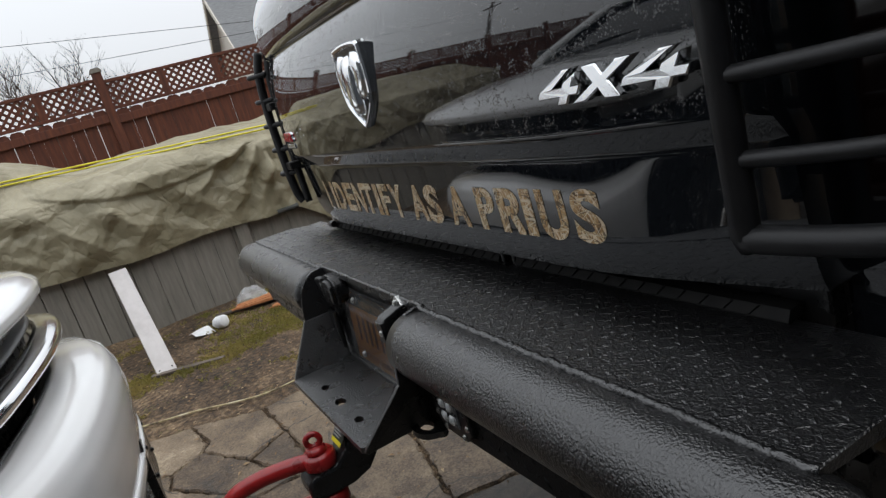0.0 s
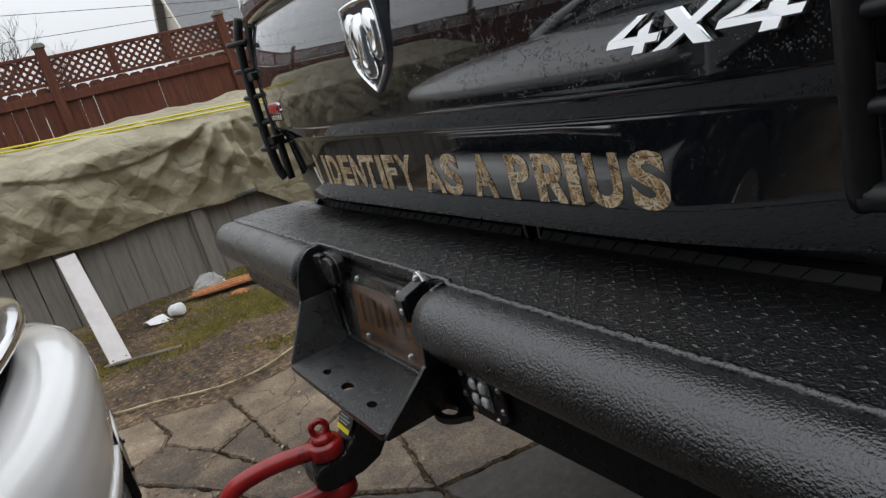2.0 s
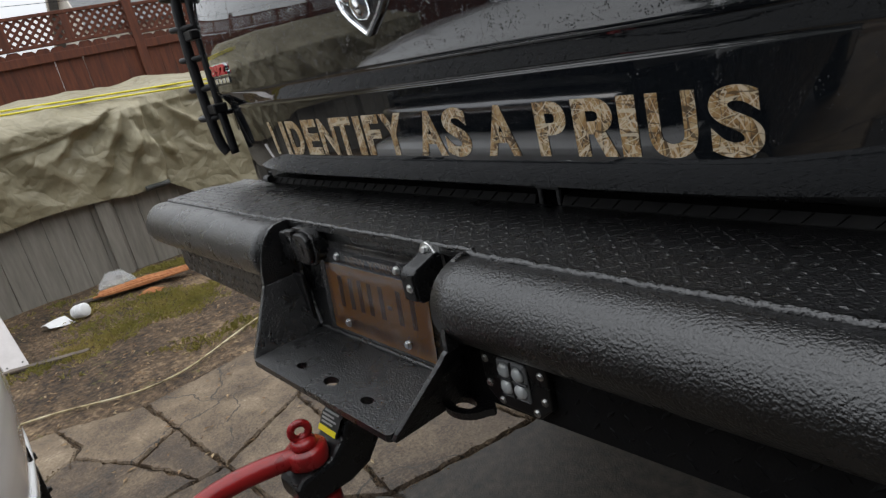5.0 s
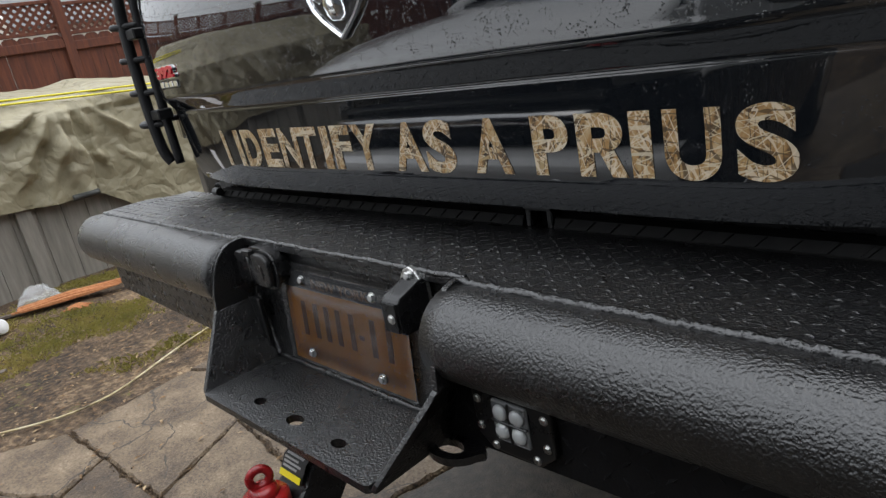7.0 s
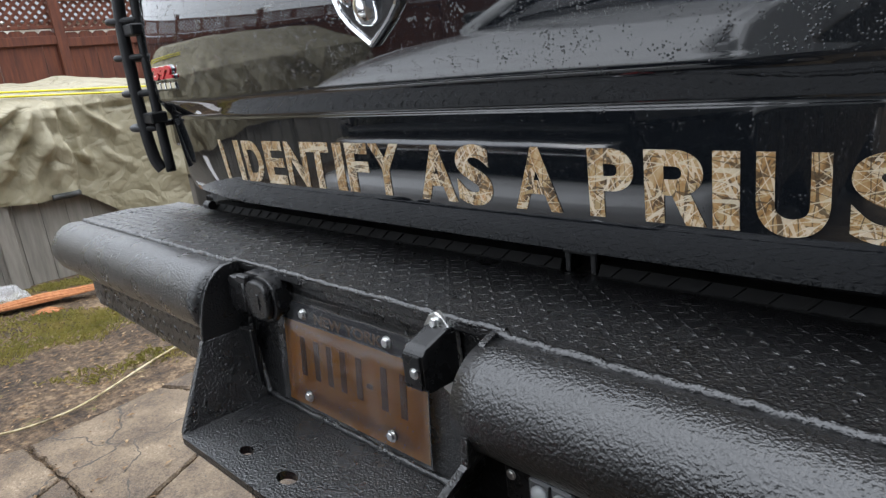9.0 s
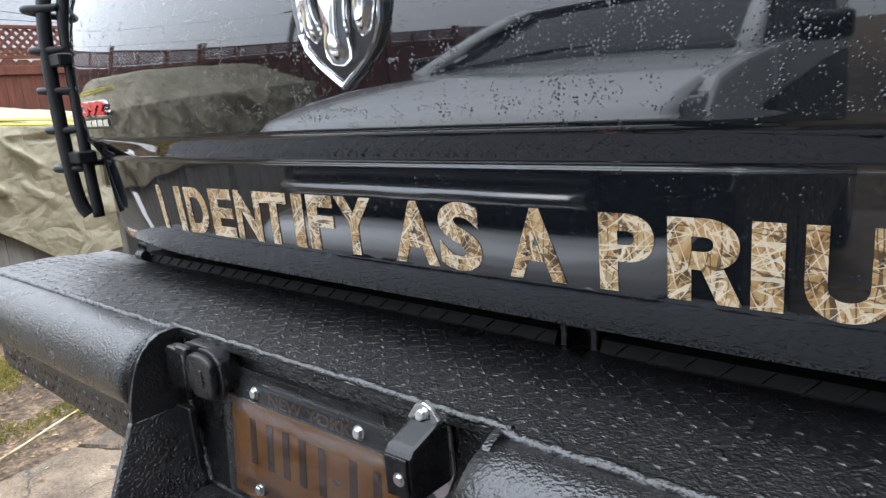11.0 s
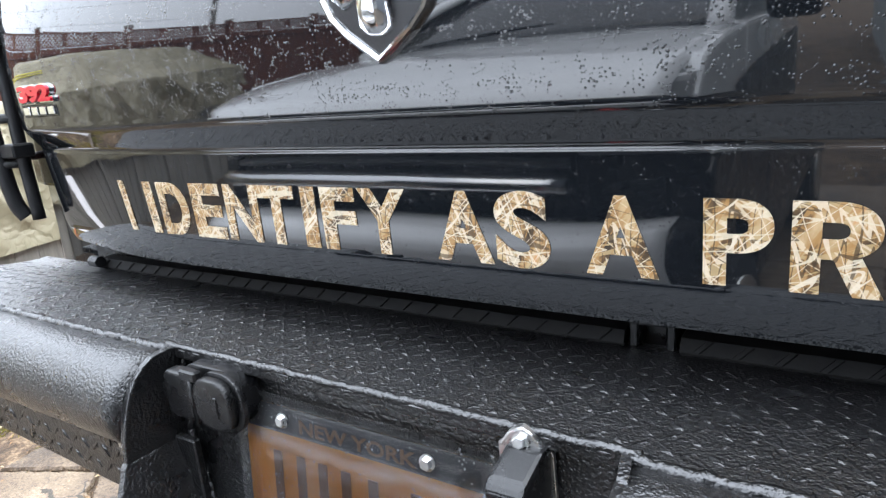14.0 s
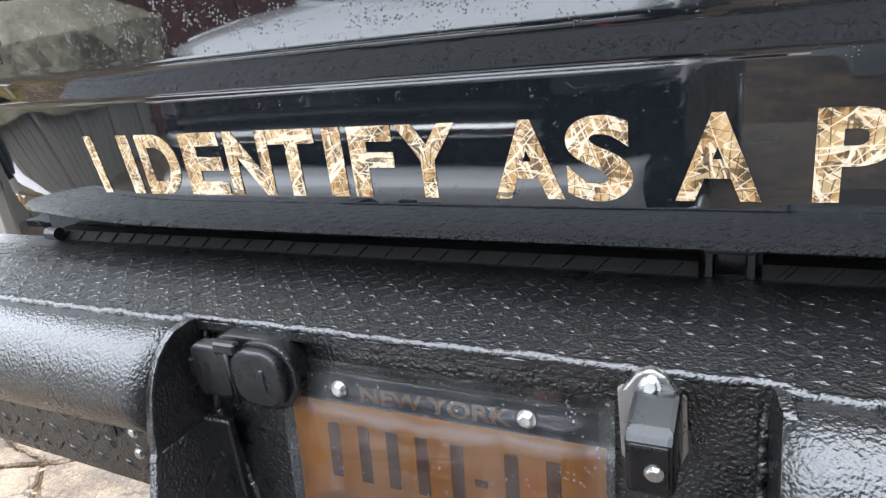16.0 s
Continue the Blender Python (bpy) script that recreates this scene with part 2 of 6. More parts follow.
def stretched(turn, along, across):
    g = CAMO.node_tree.nodes.new("ShaderNodeTexCoord")
    spin = CAMO.node_tree.nodes.new("ShaderNodeMapping")
    spin.inputs["Rotation"].default_value = (0, radians(turn), 0)
    size = CAMO.node_tree.nodes.new("ShaderNodeMapping")
    size.inputs["Scale"].default_value = (along, 1.0, across)
    link(CAMO, g.outputs["Object"], spin.inputs["Vector"])
    link(CAMO, spin.outputs["Vector"], size.inputs["Vector"])
    return size.outputs["Vector"]


camo_col = ramp(CAMO, noise_tex(CAMO, stretched(70, 20, 54), 1.0, 4.0, 0.6), [(0.34, (0.02, 0.011, 0.005)), (0.43, (0.1, 0.055, 0.02)), (0.49, (0.3, 0.165, 0.06)), (0.55, (0.38, 0.24, 0.11)), (0.64, (0.48, 0.34, 0.19)), (0.74, (0.46, 0.18, 0.04))])
for turn, along, across, width, tone in ((20, 11, 90, 0.026, (0.42, 0.3, 0.15)), (-35, 10, 80, 0.018, (0.6, 0.48, 0.33)), (62, 11, 95, 0.026, (0.33, 0.18, 0.06)), (88, 10, 80, 0.014, (0.03, 0.016, 0.006)), (-70, 10, 85, 0.018, (0.64, 0.53, 0.39)), (-15, 10, 75, 0.012, (0.05, 0.028, 0.01)), (5, 11, 70, 0.013, (0.6, 0.52, 0.38)), (42, 10, 78, 0.01, (0.66, 0.57, 0.44))):
    line = math_node(CAMO, "LESS_THAN", math_node(CAMO, "ABSOLUTE", math_node(CAMO, "SUBTRACT", noise_tex(CAMO, stretched(turn, along, across), 1.0, 1.0, 0.4), 0.5)), width)
    mx = CAMO.node_tree.nodes.new("ShaderNodeMix")
    mx.data_type = "RGBA"
    mx.inputs[7].default_value = (*tone, 1)
    link(CAMO, math_node(CAMO, "MULTIPLY", line, 0.78), mx.inputs[0])
    link(CAMO, camo_col, mx.inputs[6])
    camo_col = mx.outputs[2]
link(CAMO, camo_col, shader(CAMO).inputs["Base Color"])

# tan woven tarpaulin
TARP = material("tan_tarpaulin", (0.4, 0.36, 0.27), 0.5)
tv = coords(TARP)
stain = noise_tex(TARP, tv, 2.2, 6.0, 0.65)
link(TARP, ramp(TARP, stain, [(0.3, (0.19, 0.165, 0.1)), (0.5, (0.29, 0.256, 0.168)), (0.75, (0.37, 0.33, 0.23))]), shader(TARP).inputs["Base Color"])
crease = node(TARP, "ShaderNodeTexVoronoi", Scale=2.8)
crease.feature = "DISTANCE_TO_EDGE"
warp = node(TARP, "ShaderNodeTexNoise", Scale=3.0, Detail=3.0)
link(TARP, tv, warp.inputs["Vector"])
wv = TARP.node_tree.nodes.new("ShaderNodeVectorMath")
wv.operation = "MULTIPLY_ADD"
link(TARP, warp.outputs["Color"], wv.inputs[0])
wv.inputs[1].default_value = (0.35, 0.35, 0.35)
link(TARP, tv, wv.inputs[2])
link(TARP, wv.outputs[0], crease.inputs["Vector"])
fine_crease = node(TARP, "ShaderNodeTexVoronoi", Scale=8.5)
fine_crease.feature = "DISTANCE_TO_EDGE"
link(TARP, wv.outputs[0], fine_crease.inputs["Vector"])
n0 = bump(TARP, math_node(TARP, "MINIMUM", fine_crease.outputs["Distance"], 0.25), 0.4, 0.04)
n1 = bump(TARP, math_node(TARP, "MINIMUM", crease.outputs["Distance"], 0.35), 0.6, 0.11, n0)
n2 = bump(TARP, noise_tex(TARP, tv, 14.0, 3.0, 0.5), 0.18, 0.02, n1)
link(TARP, n2, shader(TARP).inputs["Normal"])
HEM = grained("dark_tarp_hem", [(0.3, (0.03, 0.032, 0.03)), (0.7, (0.07, 0.072, 0.068))], 8, 0.55, 60, 0.3, 0.004)

# old broken concrete, damp
CONCRETE = material("old_concrete", (0.3, 0.28, 0.25), 0.75)
cv = coords(CONCRETE)
info = CONCRETE.node_tree.nodes.new("ShaderNodeObjectInfo")
c_big = noise_tex(CONCRETE, cv, 3.1, 8.0, 0.75)
c_fine = noise_tex(CONCRETE, cv, 85.0, 5.0, 0.8)
c_tone = math_node(CONCRETE, "ADD", math_node(CONCRETE, "MULTIPLY", c_big, 0.6), math_node(CONCRETE, "MULTIPLY", c_fine, 0.4))
c_tone = math_node(CONCRETE, "ADD", c_tone, math_node(CONCRETE, "MULTIPLY_ADD", info.outputs["Random"], 0.12, -0.06))
link(CONCRETE, ramp(CONCRETE, c_tone, [(0.39, (0.02, 0.0115, 0.006)), (0.46, (0.072, 0.046, 0.026)), (0.52, (0.138, 0.096, 0.058)), (0.58, (0.205, 0.15, 0.096)), (0.68, (0.38, 0.305, 0.21))]), shader(CONCRETE).inputs["Base Color"])
link(CONCRETE, bump(CONCRETE, noise_tex(CONCRETE, cv, 110.0, 4.0, 0.7), 0.5, 0.004, bump(CONCRETE, c_big, 0.4, 0.02)), shader(CONCRETE).inputs["Normal"])
hair = node(CONCRETE, "ShaderNodeTexVoronoi", Scale=1.5)
hair.feature = "DISTANCE_TO_EDGE"
c_warp = CONCRETE.node_tree.nodes.new("ShaderNodeVectorMath")
c_warp.operation = "MULTIPLY_ADD"
c_wn = node(CONCRETE, "ShaderNodeTexNoise", Scale=5.0, Detail=5.0)
link(CONCRETE, cv, c_wn.inputs["Vector"])
link(CONCRETE, c_wn.outputs["Color"], c_warp.inputs[0])
c_warp.inputs[1].default_value = (0.25, 0.25, 0.0)
link(CONCRETE, cv, c_warp.inputs[2])
link(CONCRETE, c_warp.outputs[0], hair.inputs["Vector"])
c_col = shader(CONCRETE).inputs["Base Color"].links[0].from_socket
c_mix = CONCRETE.node_tree.nodes.new("ShaderNodeMix")
c_mix.data_type = "RGBA"
c_mix.inputs[7].default_value = (0.045, 0.035, 0.024, 1)
crack_on = math_node(CONCRETE, "GREATER_THAN", noise_tex(CONCRETE, cv, 1.1, 2.0), 0.5)
link(CONCRETE, math_node(CONCRETE, "MULTIPLY", math_node(CONCRETE, "LESS_THAN", hair.outputs["Distance"], 0.007), crack_on), c_mix.inputs[0])
link(CONCRETE, c_col, c_mix.inputs[6])
speck = node(CONCRETE, "ShaderNodeTexVoronoi", Scale=75.0)
link(CONCRETE, cv, speck.inputs["Vector"])
c_mix2 = CONCRETE.node_tree.nodes.new("ShaderNodeMix")
c_mix2.data_type = "RGBA"
c_mix2.inputs[7].default_value = (0.07, 0.055, 0.04, 1)
link(CONCRETE, math_node(CONCRETE, "MULTIPLY", math_node(CONCRETE, "LESS_THAN", speck.outputs["Distance"], 0.22), math_node(CONCRETE, "GREATER_THAN", noise_tex(CONCRETE, cv, 9.0, 4.0), 0.5)), c_mix2.inputs[0])
link(CONCRETE, c_mix.outputs[2], c_mix2.inputs[6])
link(CONCRETE, c_mix2.outputs[2], shader(CONCRETE).inputs["Base Color"])
link(CONCRETE, math_node(CONCRETE, "MULTIPLY_ADD", c_big, 0.5, 0.35), shader(CONCRETE).inputs["Roughness"])

# bare winter soil with moss
SOIL = material("soil", (0.12, 0.09, 0.06), 0.85)
sv = coords(SOIL)
s_big = noise_tex(SOIL, sv, 1.6, 6.0, 0.7)
s_fine = noise_tex(SOIL, sv, 26.0, 6.0, 0.75)
s_tone = math_node(SOIL, "ADD", math_node(SOIL, "MULTIPLY", s_big, 0.45), math_node(SOIL, "MULTIPLY", s_fine, 0.55))
soil_col = ramp(SOIL, s_tone, [(0.4, (0.013, 0.008, 0.0045)), (0.47, (0.058, 0.035, 0.019)), (0.53, (0.125, 0.08, 0.044)), (0.62, (0.32, 0.22, 0.13))])
moss = math_node(SOIL, "MULTIPLY", noise_tex(SOIL, sv, 3.4, 5.0, 0.7), noise_tex(SOIL, sv, 27.0, 4.0, 0.75))
moss_f = ramp(SOIL, moss, [(0.345, (0, 0, 0)), (0.41, (1, 1, 1))])
smix = SOIL.node_tree.nodes.new("ShaderNodeMix")
smix.data_type = "RGBA"
smix.inputs[7].default_value = (0.14, 0.13, 0.03, 1)
link(SOIL, moss_f, smix.inputs[0])
link(SOIL, soil_col, smix.inputs[6])
link(SOIL, smix.outputs[2], shader(SOIL).inputs["Base Color"])
link(SOIL, bump(SOIL, s_fine, 0.9, 0.03), shader(SOIL).inputs["Normal"])
# right-hand slabs: the shade they lie in is put into this colour
SHADED_PAVING = grained("shaded_paving", [(0.3, (0.018, 0.015, 0.012)), (0.5, (0.045, 0.036, 0.027)), (0.75, (0.085, 0.07, 0.053))], 24, 0.6, 140, 0.6, 0.006)
GRASS = grained("winter_grass", [(0.25, (0.12, 0.115, 0.025)), (0.5, (0.23, 0.2, 0.045)), (0.75, (0.36, 0.26, 0.1))], 3, 0.6, 30, 0.2, 0.002)


# ---- building helpers ----
def part(name, bm, mat, parent=None, label="", smooth=False):
    me = bpy.data.meshes.new(name)
    bmesh.ops.recalc_face_normals(bm, faces=bm.faces[:])
    bm.to_mesh(me)
    bm.free()
    if smooth:
        for p in me.polygons:
            p.use_smooth = True
    me.materials.append(mat)
    ob = new(name, me)
    ob.parent = parent
    if label:
        tagged(ob, label)
    return ob


def thing(name, label, category, at=(0, 0, 0), group="", kind=""):
    ob = new(name)
    ob.location = at
    return tagged(ob, label, category, group, kind)


def add_box(bm, lo, hi, bev=0.0, seg=1):
    b = bmesh.new()
    bmesh.ops.create_cube(b, size=1)
    size = [h - l for l, h in zip(lo, hi)]
    for v in b.verts:
        v.co = Vector([l + (c + 0.5) * s for l, c, s in zip(lo, v.co, size)])
    if bev:
        bmesh.ops.bevel(b, geom=b.edges[:], offset=bev, segments=seg, affect="EDGES", profile=0.6)
    merge(bm, b)
    return bm


def box(lo, hi, bev=0.0, seg=1):
    return add_box(bmesh.new(), lo, hi, bev, seg)


def merge(bm, other, m=None):
    if m is not None:
        other.transform(m)
    me = bpy.data.meshes.new("tmp")
    other.to_mesh(me)
    other.free()
    bm.from_mesh(me)
    bpy.data.meshes.remove(me)


def add_tube(bm, pts, radii, sides=10, cap=True):
    """A round bar along points; radii: one number or one a point."""
    pts = [Vector(p) for p in pts]
    if isinstance(radii, (int, float)):
        radii = [radii] * len(pts)
    rings = []
    up = None
    for k, p in enumerate(pts):
        d = (pts[min(k + 1, len(pts) - 1)] - pts[max(k - 1, 0)]).normalized()
        if up is None:
            up = d.orthogonal().normalized()
        else:
            up = (up - d * up.dot(d)).normalized()
        side = d.cross(up)
        rings.append([bm.verts.new(p + radii[k] * (math.cos(a) * up + math.sin(a) * side)) for a in (2 * math.pi * n / sides for n in range(sides))])
    for a, b in zip(rings, rings[1:]):
        for n in range(sides):
            bm.faces.new((a[n], a[(n + 1) % sides], b[(n + 1) % sides], b[n]))
    if cap:
        bm.faces.new(rings[0][::-1])
        bm.faces.new(rings[-1])
    return bm


def tube(pts, radii, sides=10, cap=True):
    return add_tube(bmesh.new(), pts, radii, sides, cap)


def add_prism(bm, outline, axis, lo, hi, bev=0.0, seg=1):
    """A flat outline (two coordinates a point) pushed along an axis from lo to hi."""
    b = bmesh.new()
    order = {"x": lambda p, t: (t, p[0], p[1]), "y": lambda p, t: (p[0], t, p[1]), "z": lambda p, t: (p[0], p[1], t)}[axis]
    one = [b.verts.new(order(p, lo)) for p in outline]
    two = [b.verts.new(order(p, hi)) for p in outline]
    b.faces.new(one)
    b.faces.new(two[::-1])
    for k in range(len(outline)):
        b.faces.new((one[k], two[k], two[(k + 1) % len(outline)], one[(k + 1) % len(outline)]))
    bmesh.ops.recalc_face_normals(b, faces=b.faces[:])
    if bev:
        bmesh.ops.bevel(b, geom=b.edges[:], offset=bev, segments=seg, affect="EDGES", profile=0.6)
    merge(bm, b)
    return bm


def prism(outline, axis, lo, hi, bev=0.0, seg=1):
    return add_prism(bmesh.new(), outline, axis, lo, hi, bev, seg)


def grid(nu, nv, place, closed=False):
    """A sheet of quads; place(u, v) for u, v from 0 to 1."""
    bm = bmesh.new()
    vs = [[bm.verts.new(place(i / nu, j / nv)) for j in range(nv + 1)] for i in range(nu + 1)]
    for i in range(nu):
        for j in range(nv):
            bm.faces.new((vs[i][j], vs[i + 1][j], vs[i + 1][j + 1], vs[i][j + 1]))
    return bm


def solid(bm, thick):
    geom = bm.faces[:]
    bmesh.ops.recalc_face_normals(bm, faces=geom)
    bmesh.ops.solidify(bm, geom=geom, thickness=thick)
    return bm


def plate_with_holes(outline, holes, z0, z1):
    """A flat plate in x, y with round or long holes (x, y, rx, ry) cut through it."""
    b = bmesh.new()
    loops = [[Vector((x, y, z1)) for x, y in outline]]
    loops += [[Vector((x + rx * math.cos(a), y + ry * math.sin(a), z1)) for a in (2 * math.pi * n / 16 for n in range(16))] for x, y, rx, ry in holes]
    edges = []
    for lp in loops:
        vs = [b.verts.new(p) for p in lp]
        edges += [b.edges.new((vs[k], vs[(k + 1) % len(vs)])) for k in range(len(vs))]
    bmesh.ops.triangle_fill(b, use_beauty=True, use_dissolve=False, edges=edges)
    out = bmesh.ops.extrude_face_region(b, geom=b.faces[:])
    for v in out["geom"]:
        if isinstance(v, bmesh.types.BMVert):
            v.co.z = z0
    bmesh.ops.recalc_face_normals(b, faces=b.faces[:])
    return b


def bolt(at, along, r=0.0065, h=0.005):
    """A hexagon head on a washer."""
    d = Vector(along).normalized()
    p = Vector(at)
    bm = tube([p, p + d * h * 0.3], r * 1.35, 14)
    add_tube(bm, [p + d * h * 0.3, p + d * h * 0.85, p + d * h], [r, r, r * 0.8], 6)
    return bm


def letters(text, x0, x1, z0, z1, depth=0.001, fat=0.03, lean=0.0):
    """Characters of the built-in font as a mesh, upright in x and z, fitted to a box."""
    cu = bpy.data.curves.new("txt", "FONT")
    cu.body = text
    cu.extrude = 0.5
    cu.offset = fat
    ob = new("txt", cu)
    dg = bpy.context.evaluated_depsgraph_get()
    me = bpy.data.meshes.new_from_object(ob.evaluated_get(dg))
    bm = bmesh.new()
    bm.from_mesh(me)
    bpy.data.objects.remove(ob)
    bpy.data.curves.remove(cu)
    bpy.data.meshes.remove(me)
    xs = [v.co.x for v in bm.verts]
    ys = [v.co.y for v in bm.verts]
    for v in bm.verts:
        u = (v.co.x - min(xs)) / (max(xs) - min(xs))
        w = (v.co.y - min(ys)) / (max(ys) - min(ys))
        v.co = Vector((x0 + u * (x1 - x0) + lean * (w - 0.5), -depth if v.co.z > 0 else 0.0, z0 + w * (z1 - z0)))
    return bm


def smoothstep(a, b, x):
    t = min(1.0, max(0.0, (x - a) / (b - a)))
    return t * t * (3 - 2 * t)


def curve_through(pts, n=8):
    """Points on a smooth line through the given ones."""
    pts = [Vector(p) for p in pts]
    out = []
    for k in range(len(pts) - 1):
        a, b, c, d = pts[max(k - 1, 0)], pts[k], pts[k + 1], pts[min(k + 2, len(pts) - 1)]
        for j in range(n):
            t = j / n
            out.append(0.5 * (2 * b + (c - a) * t + (2 * a - 5 * b + 4 * c - d) * t * t + (3 * b - a - 3 * c + d) * t ** 3))
    return out + [pts[-1]]


# ---- ground ----
def ground_z(x, y):
    d = smoothstep(-2.5, -3.2, x) if x < -2.5 else 0.0
    bumpy = noise.fractal(Vector((x * 1.3, y * 1.3, 0)), 1.0, 2.0, 4)
    return -0.017 + 0.006 * bumpy + d * (0.012 + 0.018 * bumpy)


def make_ground():
    bm = bmesh.new()
    def axis(near0, near1, step, far):
        mid = [near0 + step * k for k in range(int((near1 - near0) / step) + 1)]
        return [near0 - f for f in reversed(far)] + mid + [mid[-1] + f for f in far]
    far = (0.4, 1.2, 3, 7, 15, 40, 120, 400, 1500)
    xs, ys = axis(-7.6, -2.0, 0.07, far), axis(-3.5, 3.5, 0.07, far)
    vs = [[bm.verts.new((x, y, ground_z(x, y) if -20 < x < 20 else -0.02)) for y in ys] for x in xs]
    for i in range(len(xs) - 1):
        for j in range(len(ys) - 1):
            bm.faces.new((vs[i][j], vs[i + 1][j], vs[i + 1][j + 1], vs[i][j + 1]))
    ob = part("ground", bm, SOIL, smooth=True)
    return tagged(ob, "bare damp brown soil with moss patches", "ground", kind="structure")


make_ground()

# ---- the black pickup truck ----
truck = thing("pickup_truck", "lifted glossy black pickup truck, wet with rain, parked on broken concrete", "pickup truck")


def smooth_lerp(keys, z):
    for (z0, v0), (z1, v1) in zip(keys, keys[1:]):
        if z <= z1:
            t = max(0.0, (z - z0) / (z1 - z0))
            return v0 + (v1 - v0) * t
    return keys[-1][1]


# outer skin of the tailgate: a proud upper panel over a flat lower one, rolled in at the rims
UPPER = [(1.2, 0.015), (1.211, 0.0115), (1.222, 0.007), (1.235, 0.0035), (1.25, 0.0012), (1.3745, -0.0018), (1.3765, -0.0006), (1.379, -0.0018), (1.404, -0.0195), (1.409, -0.0225), (1.414, -0.0235), (1.44, -0.0247), (1.47, -0.026), (1.5, -0.0267), (1.53, -0.0262), (1.57, -0.0235), (1.62, -0.0165), (1.66, -0.0075), (1.68, 0.0), (1.687, 0.003), (1.691, -0.003), (1.697, -0.008), (1.74, -0.014), (1.79, -0.01), (1.84, 0.009), (1.875, 0.045), (1.895, 0.09), (1.9, 0.15)]
CX, HALF = 0.02, 0.82


def tailgate_y(x, z):
    x = (x - CX) / HALF * 0.757
    y = sum(smooth_lerp(UPPER, z + d) for d in (-0.002, -0.001, 0.0, 0.001, 0.002)) / 5 if z < 1.5 else smooth_lerp(UPPER, z)
    y += (0.014 * (x / 0.757) ** 2 + 0.024 * (x / 0.757) ** 4) * smoothstep(1.374, 1.42, z)
    # the lower panel turns away and under towards its ends
    out = max(0.0, abs(x) / 0.757 * HALF - 0.4)
    ends = 0.22 * out ** 2 + 0.07 * max(0.0, 1.3745 - z) * smoothstep(0.12, 0.4, out)
    y += ends * (1 - smoothstep(1.374, 1.42, z))
    y += 0.002 * max(0.0, (abs(x) - 0.735) / 0.022) ** 2
    return y


def tailgate_skin():
    zs = [1.211, 1.2125, 1.216, 1.222, 1.228, 1.235, 1.242, 1.25, 1.2725, 1.295, 1.3175, 1.34, 1.352] + [1.364 + 0.003 * k for k in range(27)]
    zs += [1.45 + 0.02 * k for k in range(12)] + [1.683, 1.687, 1.691, 1.697, 1.71, 1.74, 1.765, 1.79, 1.82, 1.85, 1.87, 1.885, 1.897]
    nx = 90
    xs = [CX - HALF + 2 * HALF * k / nx for k in range(nx + 1)]
    bm = bmesh.new()
    vs = [[bm.verts.new((x, tailgate_y(x, z), z)) for z in zs] for x in xs]
    for i in range(nx):
        for j in range(len(zs) - 1):
            bm.faces.new((vs[i][j], vs[i + 1][j], vs[i + 1][j + 1], vs[i][j + 1]))
    # close the back
    rim = [vs[i][0] for i in range(nx + 1)] + [vs[nx][j] for j in range(1, len(zs))] + [vs[i][-1] for i in range(nx - 1, -1, -1)] + [vs[0][j] for j in range(len(zs) - 2, 0, -1)]
    rim = [bm.verts.new(v.co) for v in rim]
    back = [bm.verts.new((v.co.x, 0.16, v.co.z)) for v in rim]
    for k in range(len(rim)):
        n = (k + 1) % len(rim)
        bm.faces.new((rim[k], back[k], back[n], rim[n]))
    bm.faces.new(back)
    return bm


tailgate = part("tailgate", tailgate_skin(), PAINT, truck, "glossy black tailgate beaded with rain", smooth=True)

# slogan in reed camouflage vinyl
SLOGAN = (
    ("I", -0.534, -0.519, -0.015), ("I", -0.472, -0.453, -0.009), ("D", -0.441, -0.379, -0.006), ("E", -0.369, -0.309, -0.003),
    ("N", -0.302, -0.241, 0), ("T", -0.240, -0.178, 0), ("I", -0.166, -0.144, 0), ("F", -0.135, -0.084, 0), ("Y", -0.079, -0.014, 0),
    ("A", 0.022, 0.089, 0), ("S", 0.092, 0.150, 0), ("A", 0.185, 0.251, 0), ("P", 0.287, 0.340, 0), ("R", 0.352, 0.415, 0),
    ("I", 0.421, 0.446, 0), ("U", 0.460, 0.520, 0), ("S", 0.534, 0.590, 0))
for ch, x0, x1, lean in SLOGAN:
    round_one = ch in "SU"
    bm = letters("P" if ch == "R" else ch, x0, x1 - (0.003 if ch == "R" else 0), 1.2585 - (0.0015 if round_one else 0), 1.3325 + (0.0015 if ch == "S" else 0), 0.0006, 0.038, lean)
    if ch == "R":
        add_prism(bm, [(x0 + 0.028, 1.29), (x0 + 0.044, 1.297), (x1, 1.2585), (x1 - 0.02, 1.2585)], "y", -0.0008, 0.0)
    for v in bm.verts:
        v.co.y += tailgate_y(v.co.x, v.co.z) - 0.0004
    part("letter", bm, CAMO, tailgate, "tan reed camouflage vinyl letter")

